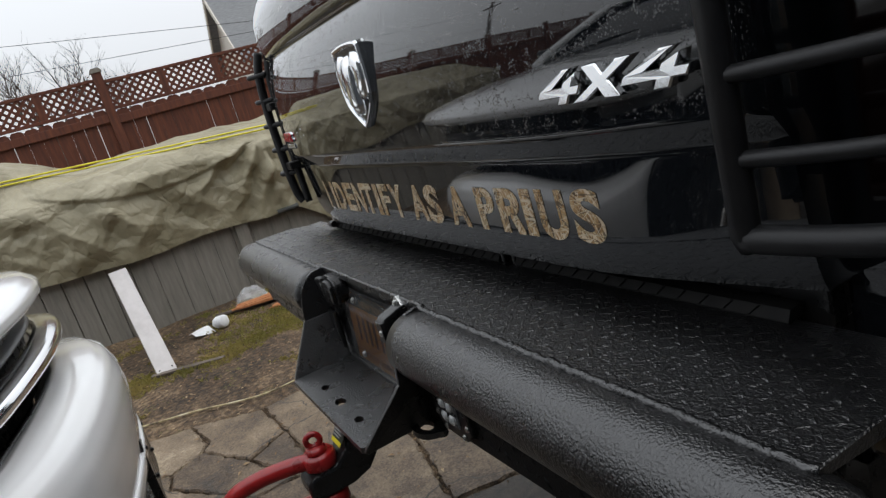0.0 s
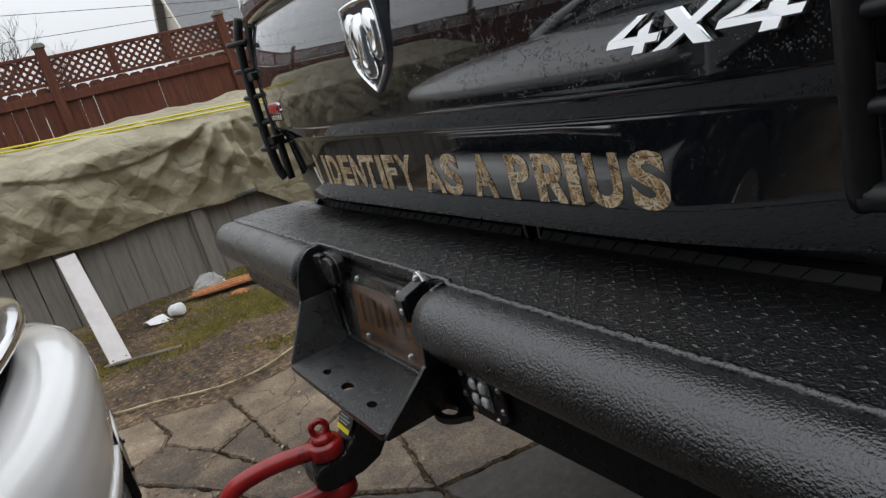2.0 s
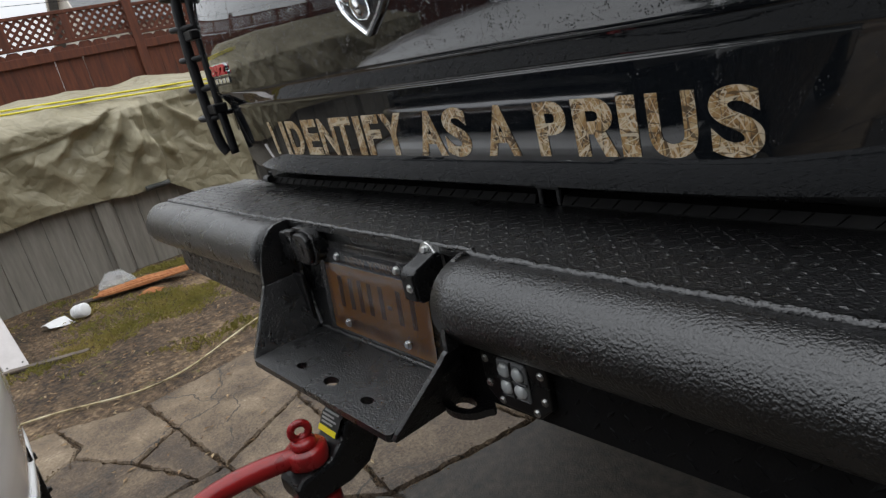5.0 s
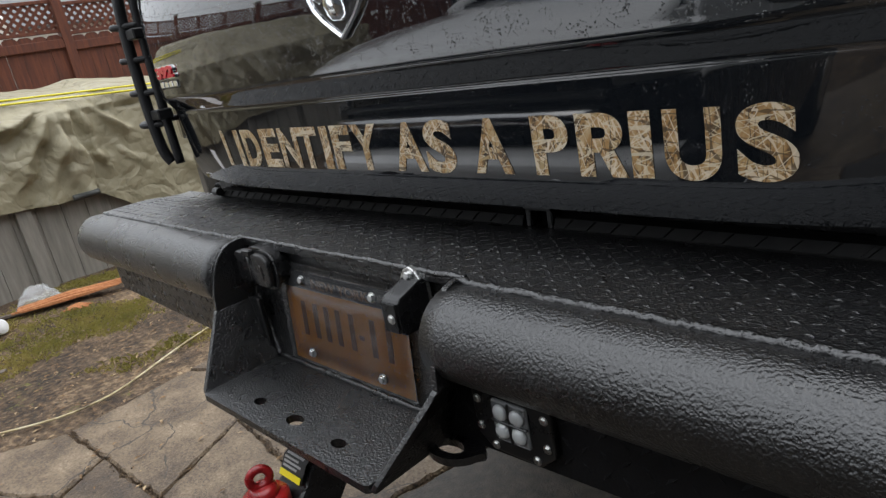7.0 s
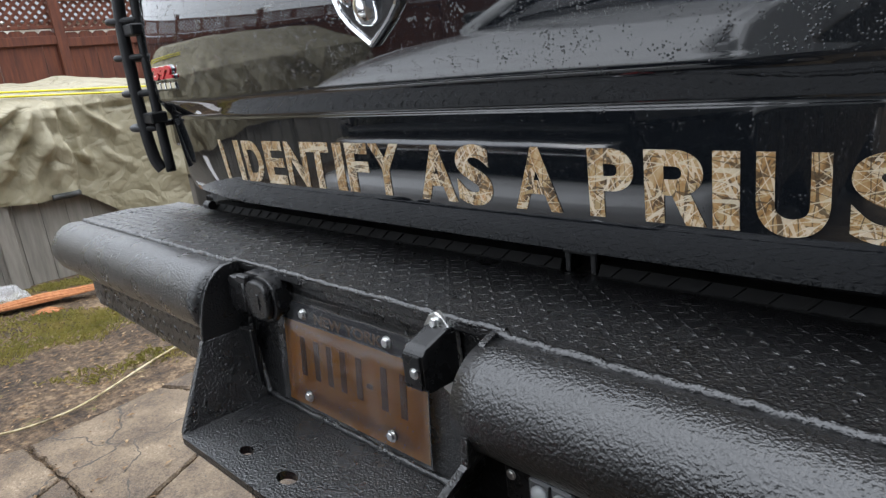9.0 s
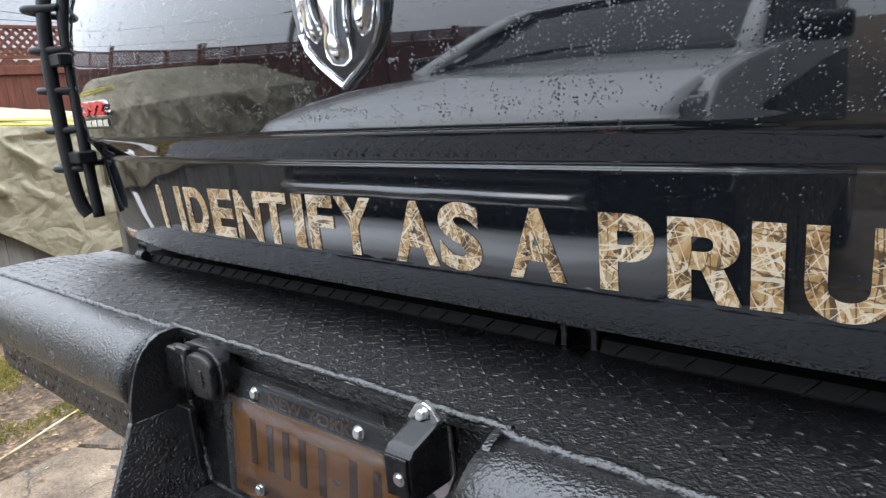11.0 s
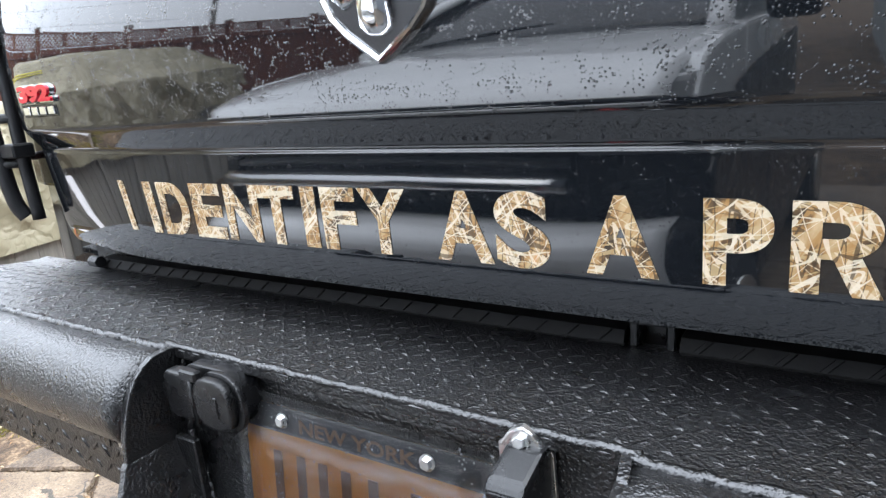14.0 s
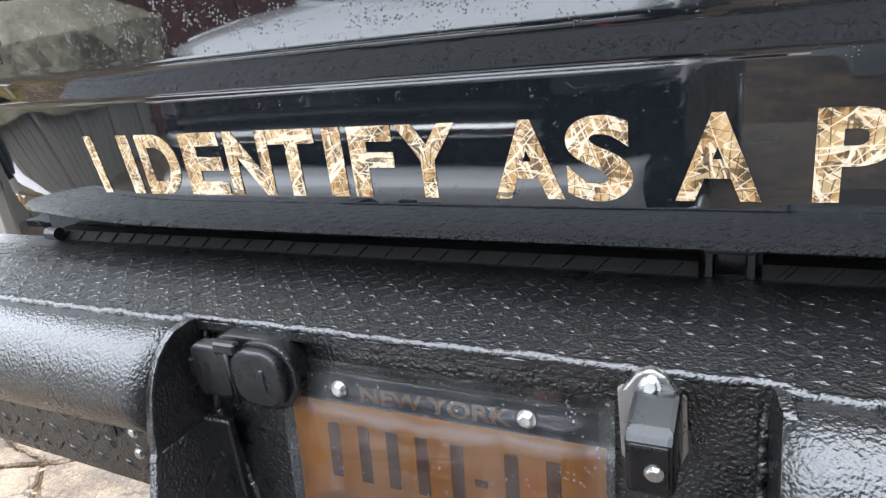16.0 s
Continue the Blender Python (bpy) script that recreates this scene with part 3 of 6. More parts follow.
# chrome 4X4 badge, block characters in thick bevelled relief
FOUR = [(0, 0.24), (0, 0.5), (0.46, 1.0), (0.66, 1.0), (0.34, 0.52), (0.56, 0.52), (0.56, 0.66), (0.8, 0.86), (0.8, 0.52), (1.0, 0.52), (1.0, 0.24), (0.8, 0.24), (0.8, 0.0), (0.56, 0.0), (0.56, 0.24)]
CROSS = [(0, 0), (0.3, 0), (0.5, 0.3), (0.7, 0), (1, 0), (0.66, 0.5), (1, 1), (0.7, 1), (0.5, 0.7), (0.3, 1), (0, 1), (0.34, 0.5)]
for outline, x0, x1 in ((FOUR, 0.567, 0.637), (CROSS, 0.632, 0.704), (FOUR, 0.701, 0.784)):
    bm = prism([(x0 + u * (x1 - x0) + 0.018 * (v - 0.5), 1.449 + v * 0.039) for u, v in outline], "y", -0.0085, 0.001)
    cap = [f for f in bm.faces if abs(f.normal.y) > 0.9 and f.calc_center_median().y < -0.006]
    bmesh.ops.inset_region(bm, faces=cap, thickness=0.002, depth=0.002)
    for v in bm.verts:
        v.co.y += tailgate_y(v.co.x, 1.468) + 0.15 * (v.co.z - 1.468) - 0.003
    part("badge_letter", bm, CHROME, tailgate, "chrome raised badge character")

# shield emblem with a plain horned form in chrome
def shield(scale, cx, cz):
    half = [(0.0, 0.087), (0.035, 0.0855), (0.064, 0.082), (0.07, 0.077), (0.072, 0.045), (0.071, 0.012), (0.067, -0.014), (0.057, -0.034), (0.04, -0.0505), (0.02, -0.065), (0.0, -0.0785)]
    pts = half + [(-x, z) for x, z in half[-2:0:-1]]
    return [(cx + x * scale, cz + z * scale) for x, z in pts]


EMB_X, EMB_Z = -0.002, 1.5385
emblem = part("emblem", prism(shield(0.93, EMB_X, EMB_Z), "y", -0.031, -0.007), BADGE_BLACK, tailgate, "black shield emblem with chrome rim")
bm = bmesh.new()
sets = [[bm.verts.new((x, y, z)) for x, z in shield(k, EMB_X, EMB_Z)] for k, y in ((1.0, -0.007), (1.0, -0.031), (0.985, -0.0355), (0.95, -0.037), (0.9, -0.0345), (0.88, -0.031), (0.872, -0.026))]
for a, b in zip(sets, sets[1:]):
    for k in range(len(a)):
        bm.faces.new((a[k], a[(k + 1) % len(a)], b[(k + 1) % len(b)], b[k]))
part("emblem_rim", bm, CHROME, tailgate, "chrome shield rim")


def relief(outline, y0, y1, cx, cz):
    """A pillow-shaped chrome form over an outline."""
    b = bmesh.new()
    mid = Vector((sum(p[0] for p in outline) / len(outline), sum(p[1] for p in outline) / len(outline)))
    rings = []
    for s, y in ((1.0, y0), (0.92, y1 * 0.6 + y0 * 0.4), (0.6, y1 * 0.92 + y0 * 0.08)):
        rings.append([b.verts.new((cx + mid.x + (p[0] - mid.x) * s, y, cz + mid.y + (p[1] - mid.y) * s)) for p in outline])
    for a, c in zip(rings, rings[1:]):
        for k in range(len(a)):
            b.faces.new((a[k], a[(k + 1) % len(a)], c[(k + 1) % len(c)], c[k]))
    top = b.verts.new((cx + mid.x, y1, cz + mid.y))
    for k in range(len(outline)):
        b.faces.new((rings[-1][k], rings[-1][(k + 1) % len(outline)], top))
    return b


head = [(-0.022, 0.06), (0.0, 0.066), (0.022, 0.06), (0.021, 0.02), (0.017, -0.012), (0.018, -0.03), (0.016, -0.046), (0.006, -0.054), (-0.006, -0.054), (-0.016, -0.046), (-0.018, -0.03), (-0.017, -0.012), (-0.021, 0.02)]
horn = [(0.016, 0.062), (0.034, 0.07), (0.053, 0.062), (0.06, 0.035), (0.058, 0.005), (0.05, -0.018), (0.038, -0.027), (0.027, -0.018), (0.031, 0.0), (0.036, 0.02), (0.029, 0.036), (0.022, 0.03)]
part("emblem_form", relief(head, -0.028, -0.049, EMB_X, EMB_Z), CHROME, tailgate, "chrome tapered centre form", True)
part("emblem_form", relief(horn, -0.028, -0.043, EMB_X, EMB_Z), CHROME, tailgate, "chrome curled side form", True)
part("emblem_form", relief([(-x, z) for x, z in horn][::-1], -0.028, -0.043, EMB_X, EMB_Z), CHROME, tailgate, "chrome curled side form", True)

# engine badge: red numerals over a dark bar
bm = letters("392", -0.757, -0.64, 1.453, 1.479, 0.006, 0.06, 0.0)
for v in bm.verts:
    v.co.y += tailgate_y(v.co.x, v.co.z) - 0.001
part("badge_letter", bm, BADGE_RED, tailgate, "red enamel badge numerals")
bm = letters("392", -0.7595, -0.6375, 1.451, 1.481, 0.004, 0.1, 0.0)
for v in bm.verts:
    v.co.y += tailgate_y(v.co.x, v.co.z)
part("badge_edge", bm, CHROME, tailgate, "chrome badge edge")
bm = bmesh.new()
add_box(bm, (-0.759, -0.001, 1.431), (-0.639, 0.02, 1.450), 0.001)
for v in bm.verts:
    v.co.y += 0.09 * (-0.70 - v.co.x)
part("badge_bar", bm, BADGE_BLACK, tailgate, "black badge bar")
for k in range(4):
    bm = box((-0.754 + k * 0.029, -0.0035, 1.434), (-0.732 + k * 0.029, 0.001, 1.447), 0.001)
    for v in bm.verts:
        v.co.y += 0.09 * (-0.70 - v.co.x)
    part("badge_mark", bm, CHROME, tailgate, "chrome bar on badge")

# bed sides and rear corner posts, tail lamps
for s in (-1, 1):
    pts = [(0.735, 0.12), (0.80, 0.112), (0.88, 0.112), (0.95, 0.13), (0.985, 0.165), (1.0, 0.24), (1.005, 1.9), (0.9, 1.9), (0.765, 0.3)]
    part("bed_side", prism([(CX + s * (x + 0.065), y) for x, y in pts], "z", 0.98, 1.72, 0.008, 2), PAINT, truck, "glossy black bed side panel")
    pts = [(0.79, 0.085), (0.88, 0.09), (0.955, 0.115), (0.99, 0.155), (0.995, 0.2), (0.79, 0.2)]
    part("tail_lamp", prism([(CX + s * (x + 0.065), y) for x, y in pts], "z", 1.3, 1.64, 0.006, 2), SMOKED, truck, "smoked dark red tail lamp")
    part("wheel_arch", box((s * 0.93 - 0.08, 1.3, 0.75), (s * 0.93 + 0.08, 2.4, 1.0), 0.05, 2), PLASTIC, truck, "black plastic wheel arch")
    w = part("wheel", tube([(s * 0.70, 1.55, 0.47), (s * 0.72, 1.55, 0.47), (s * 0.96, 1.55, 0.47), (s * 0.98, 1.55, 0.47)], [0.44, 0.47, 0.47, 0.44], 32), RUBBER, truck, "black off-road tyre")
    part("rim", tube([(s * 0.95, 1.55, 0.47), (s * 0.99, 1.55, 0.47)], [0.26, 0.25], 24), PLASTIC, w, "black wheel rim")
part("bed_floor", box((-0.765, 0.17, 1.1), (0.765, 1.9, 1.17), 0.01), PLASTIC, truck)
part("cab", prism([(1.95, 1.0), (1.95, 1.72), (2.0, 2.3), (2.2, 2.36), (4.0, 2.36), (4.6, 1.75), (5.9, 1.62), (6.0, 0.9)], "x", -0.98, 0.98, 0.05, 3), PAINT, truck, "glossy black cab and bonnet")
# tyre, box and axle: unseen, added to darken the ground under the bed
part("light_block_tyre", tube([(0, 0.85, 0.72), (0, 0.85, 0.74), (0, 0.85, 0.94), (0, 0.85, 0.96)], [0.38, 0.41, 0.41, 0.38], 28), RUBBER, truck, "unseen black tyre form, added to block light under the bed")
part("light_block_tank", box((-0.62, 0.42, 0.5), (0.62, 0.9, 0.7), 0.05, 2), PLASTIC, truck, "unseen black box, added to block light under the bed")
part("axle", tube([(-0.7, 1.55, 0.47), (0.7, 1.55, 0.47)], 0.07, 12), PLASTIC, truck, "unseen black rear axle, added to block light under the bed")
part("chassis", box((-0.45, 0.02, 0.85), (0.45, 5.8, 1.04), 0.02), PLASTIC, truck, "black chassis rails")
for s in (-1, 1):
    w = part("wheel", tube([(s * 0.70, 5.1, 0.47), (s * 0.72, 5.1, 0.47), (s * 0.96, 5.1, 0.47), (s * 0.98, 5.1, 0.47)], [0.44, 0.47, 0.47, 0.44], 32), RUBBER, truck, "black off-road tyre")
    part("rim", tube([(s * 0.95, 5.1, 0.47), (s * 0.99, 5.1, 0.47)], [0.26, 0.25], 24), PLASTIC, w, "black wheel rim")

# tail lamp guards of round tube, bowed round the corners
def gx(s, v):
    return CX + s * v


guard = part("lamp_guard", tube(curve_through([(-0.9, 0.045, 1.73), (-0.902, 0.026, 1.67), (-0.903, 0.016, 1.57), (-0.903, 0.014, 1.47), (-0.902, 0.015, 1.36), (-0.898, 0.02, 1.285), (-0.89, 0.03, 1.255)], 5), 0.0135, 12), TUBE_BLACK, truck, "black tube tail lamp guard", True)
part("guard_bar", tube(curve_through([(-0.874, 0.062, 1.71), (-0.875, 0.047, 1.64), (-0.875, 0.042, 1.5), (-0.873, 0.04, 1.36), (-0.868, 0.04, 1.25)], 5), 0.0115, 10), TUBE_BLACK, guard, "thin inner guard bar", True)
for z in (1.375, 1.565):
    part("guard_tab", box((-0.9, 0.012, z - 0.012), (-0.845, 0.05, z + 0.012), 0.003), TUBE_BLACK, guard, "black mounting tab")
for z in (1.352, 1.43, 1.508, 1.586, 1.664):
    part("guard_rung", tube(curve_through([(-0.872, 0.04, z), (-0.9, 0.012, z), (-0.93, 0.0, z + 0.002), (-0.975, 0.03, z + 0.003), (-1.01, 0.1, z), (-1.02, 0.17, z)], 4), 0.0075, 10), TUBE_BLACK, guard, "black guard rung", True)
guard = part("lamp_guard", tube([(gx(1, 0.803), 0.002, 1.76), (gx(1, 0.803), -0.016, 1.70), (gx(1, 0.803), -0.02, 1.30), (gx(1, 0.803), -0.014, 1.29)], 0.0145, 12), TUBE_BLACK, truck, "black tube tail lamp guard", True)
part("guard_post", tube(curve_through([(gx(1, 0.985), 0.045, 1.70), (gx(1, 0.99), 0.03, 1.64), (gx(1, 0.99), 0.026, 1.5), (gx(1, 0.985), 0.028, 1.34), (gx(1, 0.98), 0.03, 1.297)], 5), 0.0145, 12), TUBE_BLACK, guard, "black guard upright", True)
for z in (1.297, 1.375, 1.453, 1.531, 1.609, 1.687):
    part("guard_rung", tube(curve_through([(gx(1, 0.803), -0.02, z), (gx(1, 0.87), -0.016, z + 0.003), (gx(1, 0.93), -0.004, z + 0.005), (gx(1, 0.985), 0.03, z + 0.004), (gx(1, 1.03), 0.1, z), (gx(1, 1.04), 0.17, z)], 4), 0.0145 if z < 1.3 else 0.0085, 10), TUBE_BLACK, guard, "black guard rung", True)

# ---- rear bumper of plate and tube, coated in bedliner ----
def deck_z(y):
    """Top of the bumper plate: level in front, falling a little towards the tailgate."""
    return 1.1745 - 0.012 * smoothstep(-0.06, 0.055, y)


deck = [(-0.148 + 0.0205 * k, deck_z(-0.148 + 0.0205 * k)) for k in range(12)]
bumper = part("rear_bumper", prism(deck + [(0.0775, 1.15), (-0.06, 1.155), (-0.148, 1.163)], "x", -0.952, 0.96, 0.0015), LINER, truck, "black bedliner-coated steel rear bumper")
TUBE_Y, TUBE_Z, TUBE_R = -0.169, 1.1175, 0.0565
for x_in, x_out in ((-0.258, -0.945), (0.27, 0.96)):
    s = 1 if x_out > 0 else -1
    n = 26
    xs = [x_in + (x_out - x_in) * k / n for k in range(n + 1)] + [x_out + s * d for d in (0.015, 0.028, 0.037, 0.042)]
    rr = [TUBE_R] * (n + 1) + [TUBE_R * q for q in (0.96, 0.85, 0.66, 0.35)]
    part("bumper_tube", tube([(x, TUBE_Y, TUBE_Z) for x in xs], rr, 40), LINER, bumper, "rounded bumper tube with pebbled coating", True)
    # weld bead along the seam, uneven
    rng = random.Random(5)
    pts = [(x_in + (x_out - x_in) * k / 120, -0.1485 + rng.uniform(-0.0014, 0.0014), 1.1712 + rng.uniform(-0.0012, 0.0012)) for k in range(121)]
    part("weld_bead", tube(pts, [0.0056 + rng.uniform(-0.001, 0.0012) for _ in pts], 7), LINER, bumper, "rough weld bead", True)
rng = random.Random(6)
pts = [(-0.262 + 0.54 * k / 60, -0.1445 + rng.uniform(-0.001, 0.001), 1.175 + rng.uniform(-0.0008, 0.0008)) for k in range(61)]
part("weld_bead", tube(pts, [0.0042 + rng.uniform(-0.0008, 0.001) for _ in pts], 7), LINER, bumper, "rough weld bead", True)


def tread(x0, x1, y0, y1, step, long, wide, tall, lift):
    """Raised lozenges of tread plate, in alternating directions, joined."""
    verts, faces = [], []
    i = 0
    x = x0
    rng = random.Random(int(1000 * (x1 - x0)))
    while x < x1:
        j = 0
        y = y0
        while y < y1:
            a = radians((45 if (i + j) % 2 else -45) + rng.uniform(-7, 7))
            worn = rng.uniform(0.6, 1.05)
            c, s = math.cos(a) * worn, math.sin(a) * worn
            k = len(verts)
            for u, v, w in ((-long, 0, 0), (0, -wide, 0), (long, 0, 0), (0, wide, 0), (-long * 0.5, 0, tall), (long * 0.5, 0, tall)):
                verts.append((x + u * c - v * s, y + u * s + v * c, lift + w * worn))
            faces += [(k, k + 1, k + 5, k + 4), (k + 1, k + 2, k + 5), (k + 2, k + 3, k + 4, k + 5), (k + 3, k, k + 4)]
            j += 1
            y += step
        i += 1
        x += step
    bm = bmesh.new()
    vs = [bm.verts.new(v) for v in verts]
    for f in faces:
        bm.faces.new([vs[n] for n in f])
    return bm


bm = tread(-0.935, 0.945, -0.128, 0.045, 0.0175, 0.0108, 0.0052, 0.0013, 0.0)
for v in bm.verts:
    v.co.z += deck_z(v.co.y) - 0.0002
ob = part("tread_pattern", bm, LINER, bumper, "raised tread plate lozenges")
tagged(ob, kind="stuff")

# sill strips of tread plate under the tailgate
for x0, x1 in ((-0.745, 0.199), (0.254, 0.79)):
    strip = part("sill_strip", prism([(0.0595, 1.1655), (0.0615, 1.1615), (0.09, 1.168), (0.09, 1.179), (0.0665, 1.1785)], "x", x0, x1, 0.0006), STRIP, bumper, "black ribbed tread plate strip")
    bm = bmesh.new()
    x = x0 + 0.012
    while x < x1 - 0.02:
        c = [(x, 0.0602, 1.1665), (x + 0.0075, 0.0602, 1.1665), (x + 0.019, 0.066, 1.1775), (x + 0.0115, 0.066, 1.1775)]
        lo_v = [bm.verts.new(p) for p in c]
        hi_v = [bm.verts.new((p[0] + d, p[1] - 0.002, p[2] + 0.001)) for p, d in zip(c, (0.001, -0.001, -0.001, 0.001))]
        bm.faces.new(hi_v)
        for k in range(4):
            bm.faces.new((lo_v[k], lo_v[(k + 1) % 4], hi_v[(k + 1) % 4], hi_v[k]))
        x += 0.036
    tagged(part("strip_ribs", bm, STRIP, strip), kind="stuff")
part("sill_backing", box((-0.8, 0.092, 1.1), (0.82, 0.12, 1.225), 0.003), PLASTIC, bumper, "dark sill behind the strips")
bm = box((0.203, 0.06, 1.188), (0.251, 0.095, 1.2045), 0.003, 2)
for x in (0.203, 0.24):
    add_box(bm, (x, 0.064, 1.1615), (x + 0.01, 0.09, 1.19), 0.002)
part("latch_bracket", bm, PLASTIC, bumper, "black latch bracket on two feet")
for x in (-0.73,):
    part("tailgate_hinge", tube([(x - 0.012, 0.05, 1.178), (x + 0.012, 0.05, 1.178)], 0.01, 12), PLASTIC, bumper, "black hinge knuckle")

def rounded(cx, cz, w, h, r, n=5):
    pts = []
    for sx, sz, a0 in ((1, 1, 0), (-1, 1, 90), (-1, -1, 180), (1, -1, 270)):
        for k in range(n + 1):
            a = radians(a0 + 90 * k / n)
            pts.append((cx + sx * (w - r) + r * math.cos(a), cz + sz * (h - r) + r * math.sin(a)))
    return pts


# lower skirts with tread and lamps
for x0, x1 in ((-0.93, -0.215), (0.225, 0.95)):
    s = 1 if x0 > 0 else -1
    inner, outer = (x0, x1) if s > 0 else (x1, x0)
    pts = [(inner, 1.075), (outer, 1.075), (outer, 1.0), (outer - s * 0.02, 0.985), (inner, 0.958)]
    # only the right skirt takes the copy with shade put in
    coat = LINER if s < 0 else SHADED_LINER
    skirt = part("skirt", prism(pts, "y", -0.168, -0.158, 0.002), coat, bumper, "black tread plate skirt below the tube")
    bm = tread(min(x0, x1) + 0.02, max(x0, x1) - 0.02, 0.99, 1.06, 0.024, 0.012, 0.004, 0.002, 0.0)
    bm.transform(Matrix(((1, 0, 0, 0), (0, 0, -1, -0.1678), (0, 1, 0, 0), (0, 0, 0, 1))))
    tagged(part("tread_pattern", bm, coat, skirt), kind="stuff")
    if s < 0:
        for z in (1.036, 1.008):
            part("skirt_bolt", bolt((-0.361, -0.168, z), (0, -1, 0), 0.0055, 0.004), STEEL, skirt, "bright hexagon bolt")
        part("skirt_slot", prism(rounded(-0.396, 1.036, 0.006, 0.013, 0.005), "y", -0.1695, -0.166), BADGE_BLACK, skirt, "dark slot")
    else:
        # flush LED lamp
        cx, cz = 0.349, 1.024
        hexa = [(-0.058, 0.028), (-0.036, 0.047), (0.034, 0.047), (0.056, 0.028), (0.056, -0.028), (0.034, -0.047), (-0.036, -0.047), (-0.058, -0.028)]
        lamp = part("led_lamp", prism([(cx + a, cz + b) for a, b in hexa], "y", -0.180, -0.166, 0.003, 2), PLASTIC, bumper, "black flush-mounted LED lamp")
        part("reflector_bowl", box((cx - 0.026, -0.1835, cz - 0.027), (cx + 0.026, -0.179, cz + 0.027), 0.003), BAR_GREY, lamp, "silver lamp face")
        for a in (-0.012, 0.012):
            for b in (-0.012, 0.012):
                part("lens", tube([(cx + a, -0.183, cz + b), (cx + a, -0.186, cz + b), (cx + a, -0.1885, cz + b), (cx + a, -0.1895, cz + b)], [0.0108, 0.01, 0.0068, 0.002], 16), CLEAR, lamp, "clear round lens", True)
        part("lens_bar", box((cx - 0.0016, -0.186, cz - 0.026), (cx + 0.0016, -0.182, cz + 0.026), 0.001), PLASTIC, lamp, "black bar between the lenses")
        part("lens_bar", box((cx - 0.026, -0.1864, cz - 0.0016), (cx + 0.026, -0.182, cz + 0.0016), 0.001), PLASTIC, lamp, "black bar between the lenses")
        for a, b in ((-0.049, 0.018), (-0.049, -0.018), (0.047, 0.018), (0.047, -0.018), (0.03, 0.039), (0.03, -0.039), (-0.03, 0.039), (-0.03, -0.039)):
            part("screw", bolt((cx + a, -0.18, cz + b), (0, -1, 0), 0.0042, 0.003), STEEL, lamp, "bright steel screw")
    # flat tab with a long hole for the safety chain
    cx = 0.246 if s > 0 else -0.24
    tab = [(cx + 0.042 * math.cos(a) * (1 if math.sin(a) < 0 else 1.15), -0.18 + (0.034 if math.sin(a) < 0 else 0.02) * math.sin(a)) for a in (2 * math.pi * k / 28 for k in range(28))]
    part("tow_tab", plate_with_holes(tab, [(cx, -0.19, 0.022, 0.012)], 0.952, 0.9625), LINER, bumper, "black steel safety chain tab")

# plate recess: cheeks that follow the tube, back and shelf
def lean(z):
    """Front of the recess back: leaning outwards towards its foot."""
    return -0.135 - 0.1 * (1.17 - z)


FOLD = 1.072
cap = [(-0.145, 1.1755), (-0.158, 1.177), (-0.175, 1.175), (-0.188, 1.1685), (-0.199, 1.159), (-0.2075, 1.147), (-0.2145, 1.132), (-0.22, 1.115), (-0.2245, 1.095), (-0.228, FOLD - 0.004)]
upper = [(-0.13, 1.171)] + cap + [(-0.13, FOLD - 0.004)]
lower = [(-0.13, FOLD), (-0.2275, FOLD), (-0.2315, FOLD - 0.004), (-0.236, FOLD - 0.012), (-0.299, 0.968), (-0.301, 0.958), (-0.296, 0.952), (-0.13, 0.952)]
for x_foot, x_top, thick, splay in ((-0.205, -0.246, -0.009, 0.03), (0.217, 0.2625, 0.009, -0.2)):
    bm = prism(upper, "x", x_top, x_top + thick, 0.0018, 2)
    for v in bm.verts:
        v.co.x += splay * (v.co.y + 0.14)
    part("cheek_plate", bm, LINER, bumper, "upright steel cheek capping the tube")
    bm = prism(lower, "x", 0.0, thick, 0.0018, 2)
    for v in bm.verts:
        f = (v.co.z - 0.955) / (FOLD - 0.955)
        v.co.x += x_foot + (x_top + splay * (v.co.y + 0.14) - x_foot) * f
    part("cheek_flare", bm, LINER, bumper, "flared lower steel cheek plate")
bm = prism([(-0.207, 0.95), (0.219, 0.95), (0.264, FOLD), (0.264, 1.172), (-0.251, 1.172), (-0.251, FOLD)], "y", 0.0, 0.008, 0.001)
for v in bm.verts:
    v.co.y += lean(v.co.z)
part("recess_back", bm, LINER, bumper, "black coated recess back")
part("recess_shelf", plate_with_holes([(-0.206, -0.139), (-0.209, -0.3), (-0.204, -0.304), (0.213, -0.304), (0.219, -0.3), (0.219, -0.139)], [(-0.093, -0.265, 0.0135, 0.0085), (0.007, -0.266, 0.018, 0.011), (0.114, -0.267, 0.014, 0.0085)], 0.954, 0.9655), LINER, bumper, "black coated step with three holes")
for run in ([(-0.2, 0.968), (0.212, 0.968)], [(-0.206, 0.968), (-0.247, FOLD), (-0.248, 1.165)], [(0.217, 0.968), (0.26, FOLD), (0.261, 1.165)]):
    rng = random.Random(11)
    line = []
    for (xa, za), (xb, zb) in zip(run, run[1:]):
        for k in range(31):
            z = za + (zb - za) * k / 30
            line.append(Vector((xa + (xb - xa) * k / 30, lean(z) - 0.002, z)) + Vector((rng.uniform(-1, 1), rng.uniform(-1, 1), rng.uniform(-1, 1))) * 0.0008)
    part("weld_bead", tube(line, [0.0046 + rng.uniform(-0.0008, 0.0012) for _ in line], 7), LINER, bumper, "rough weld bead", True)

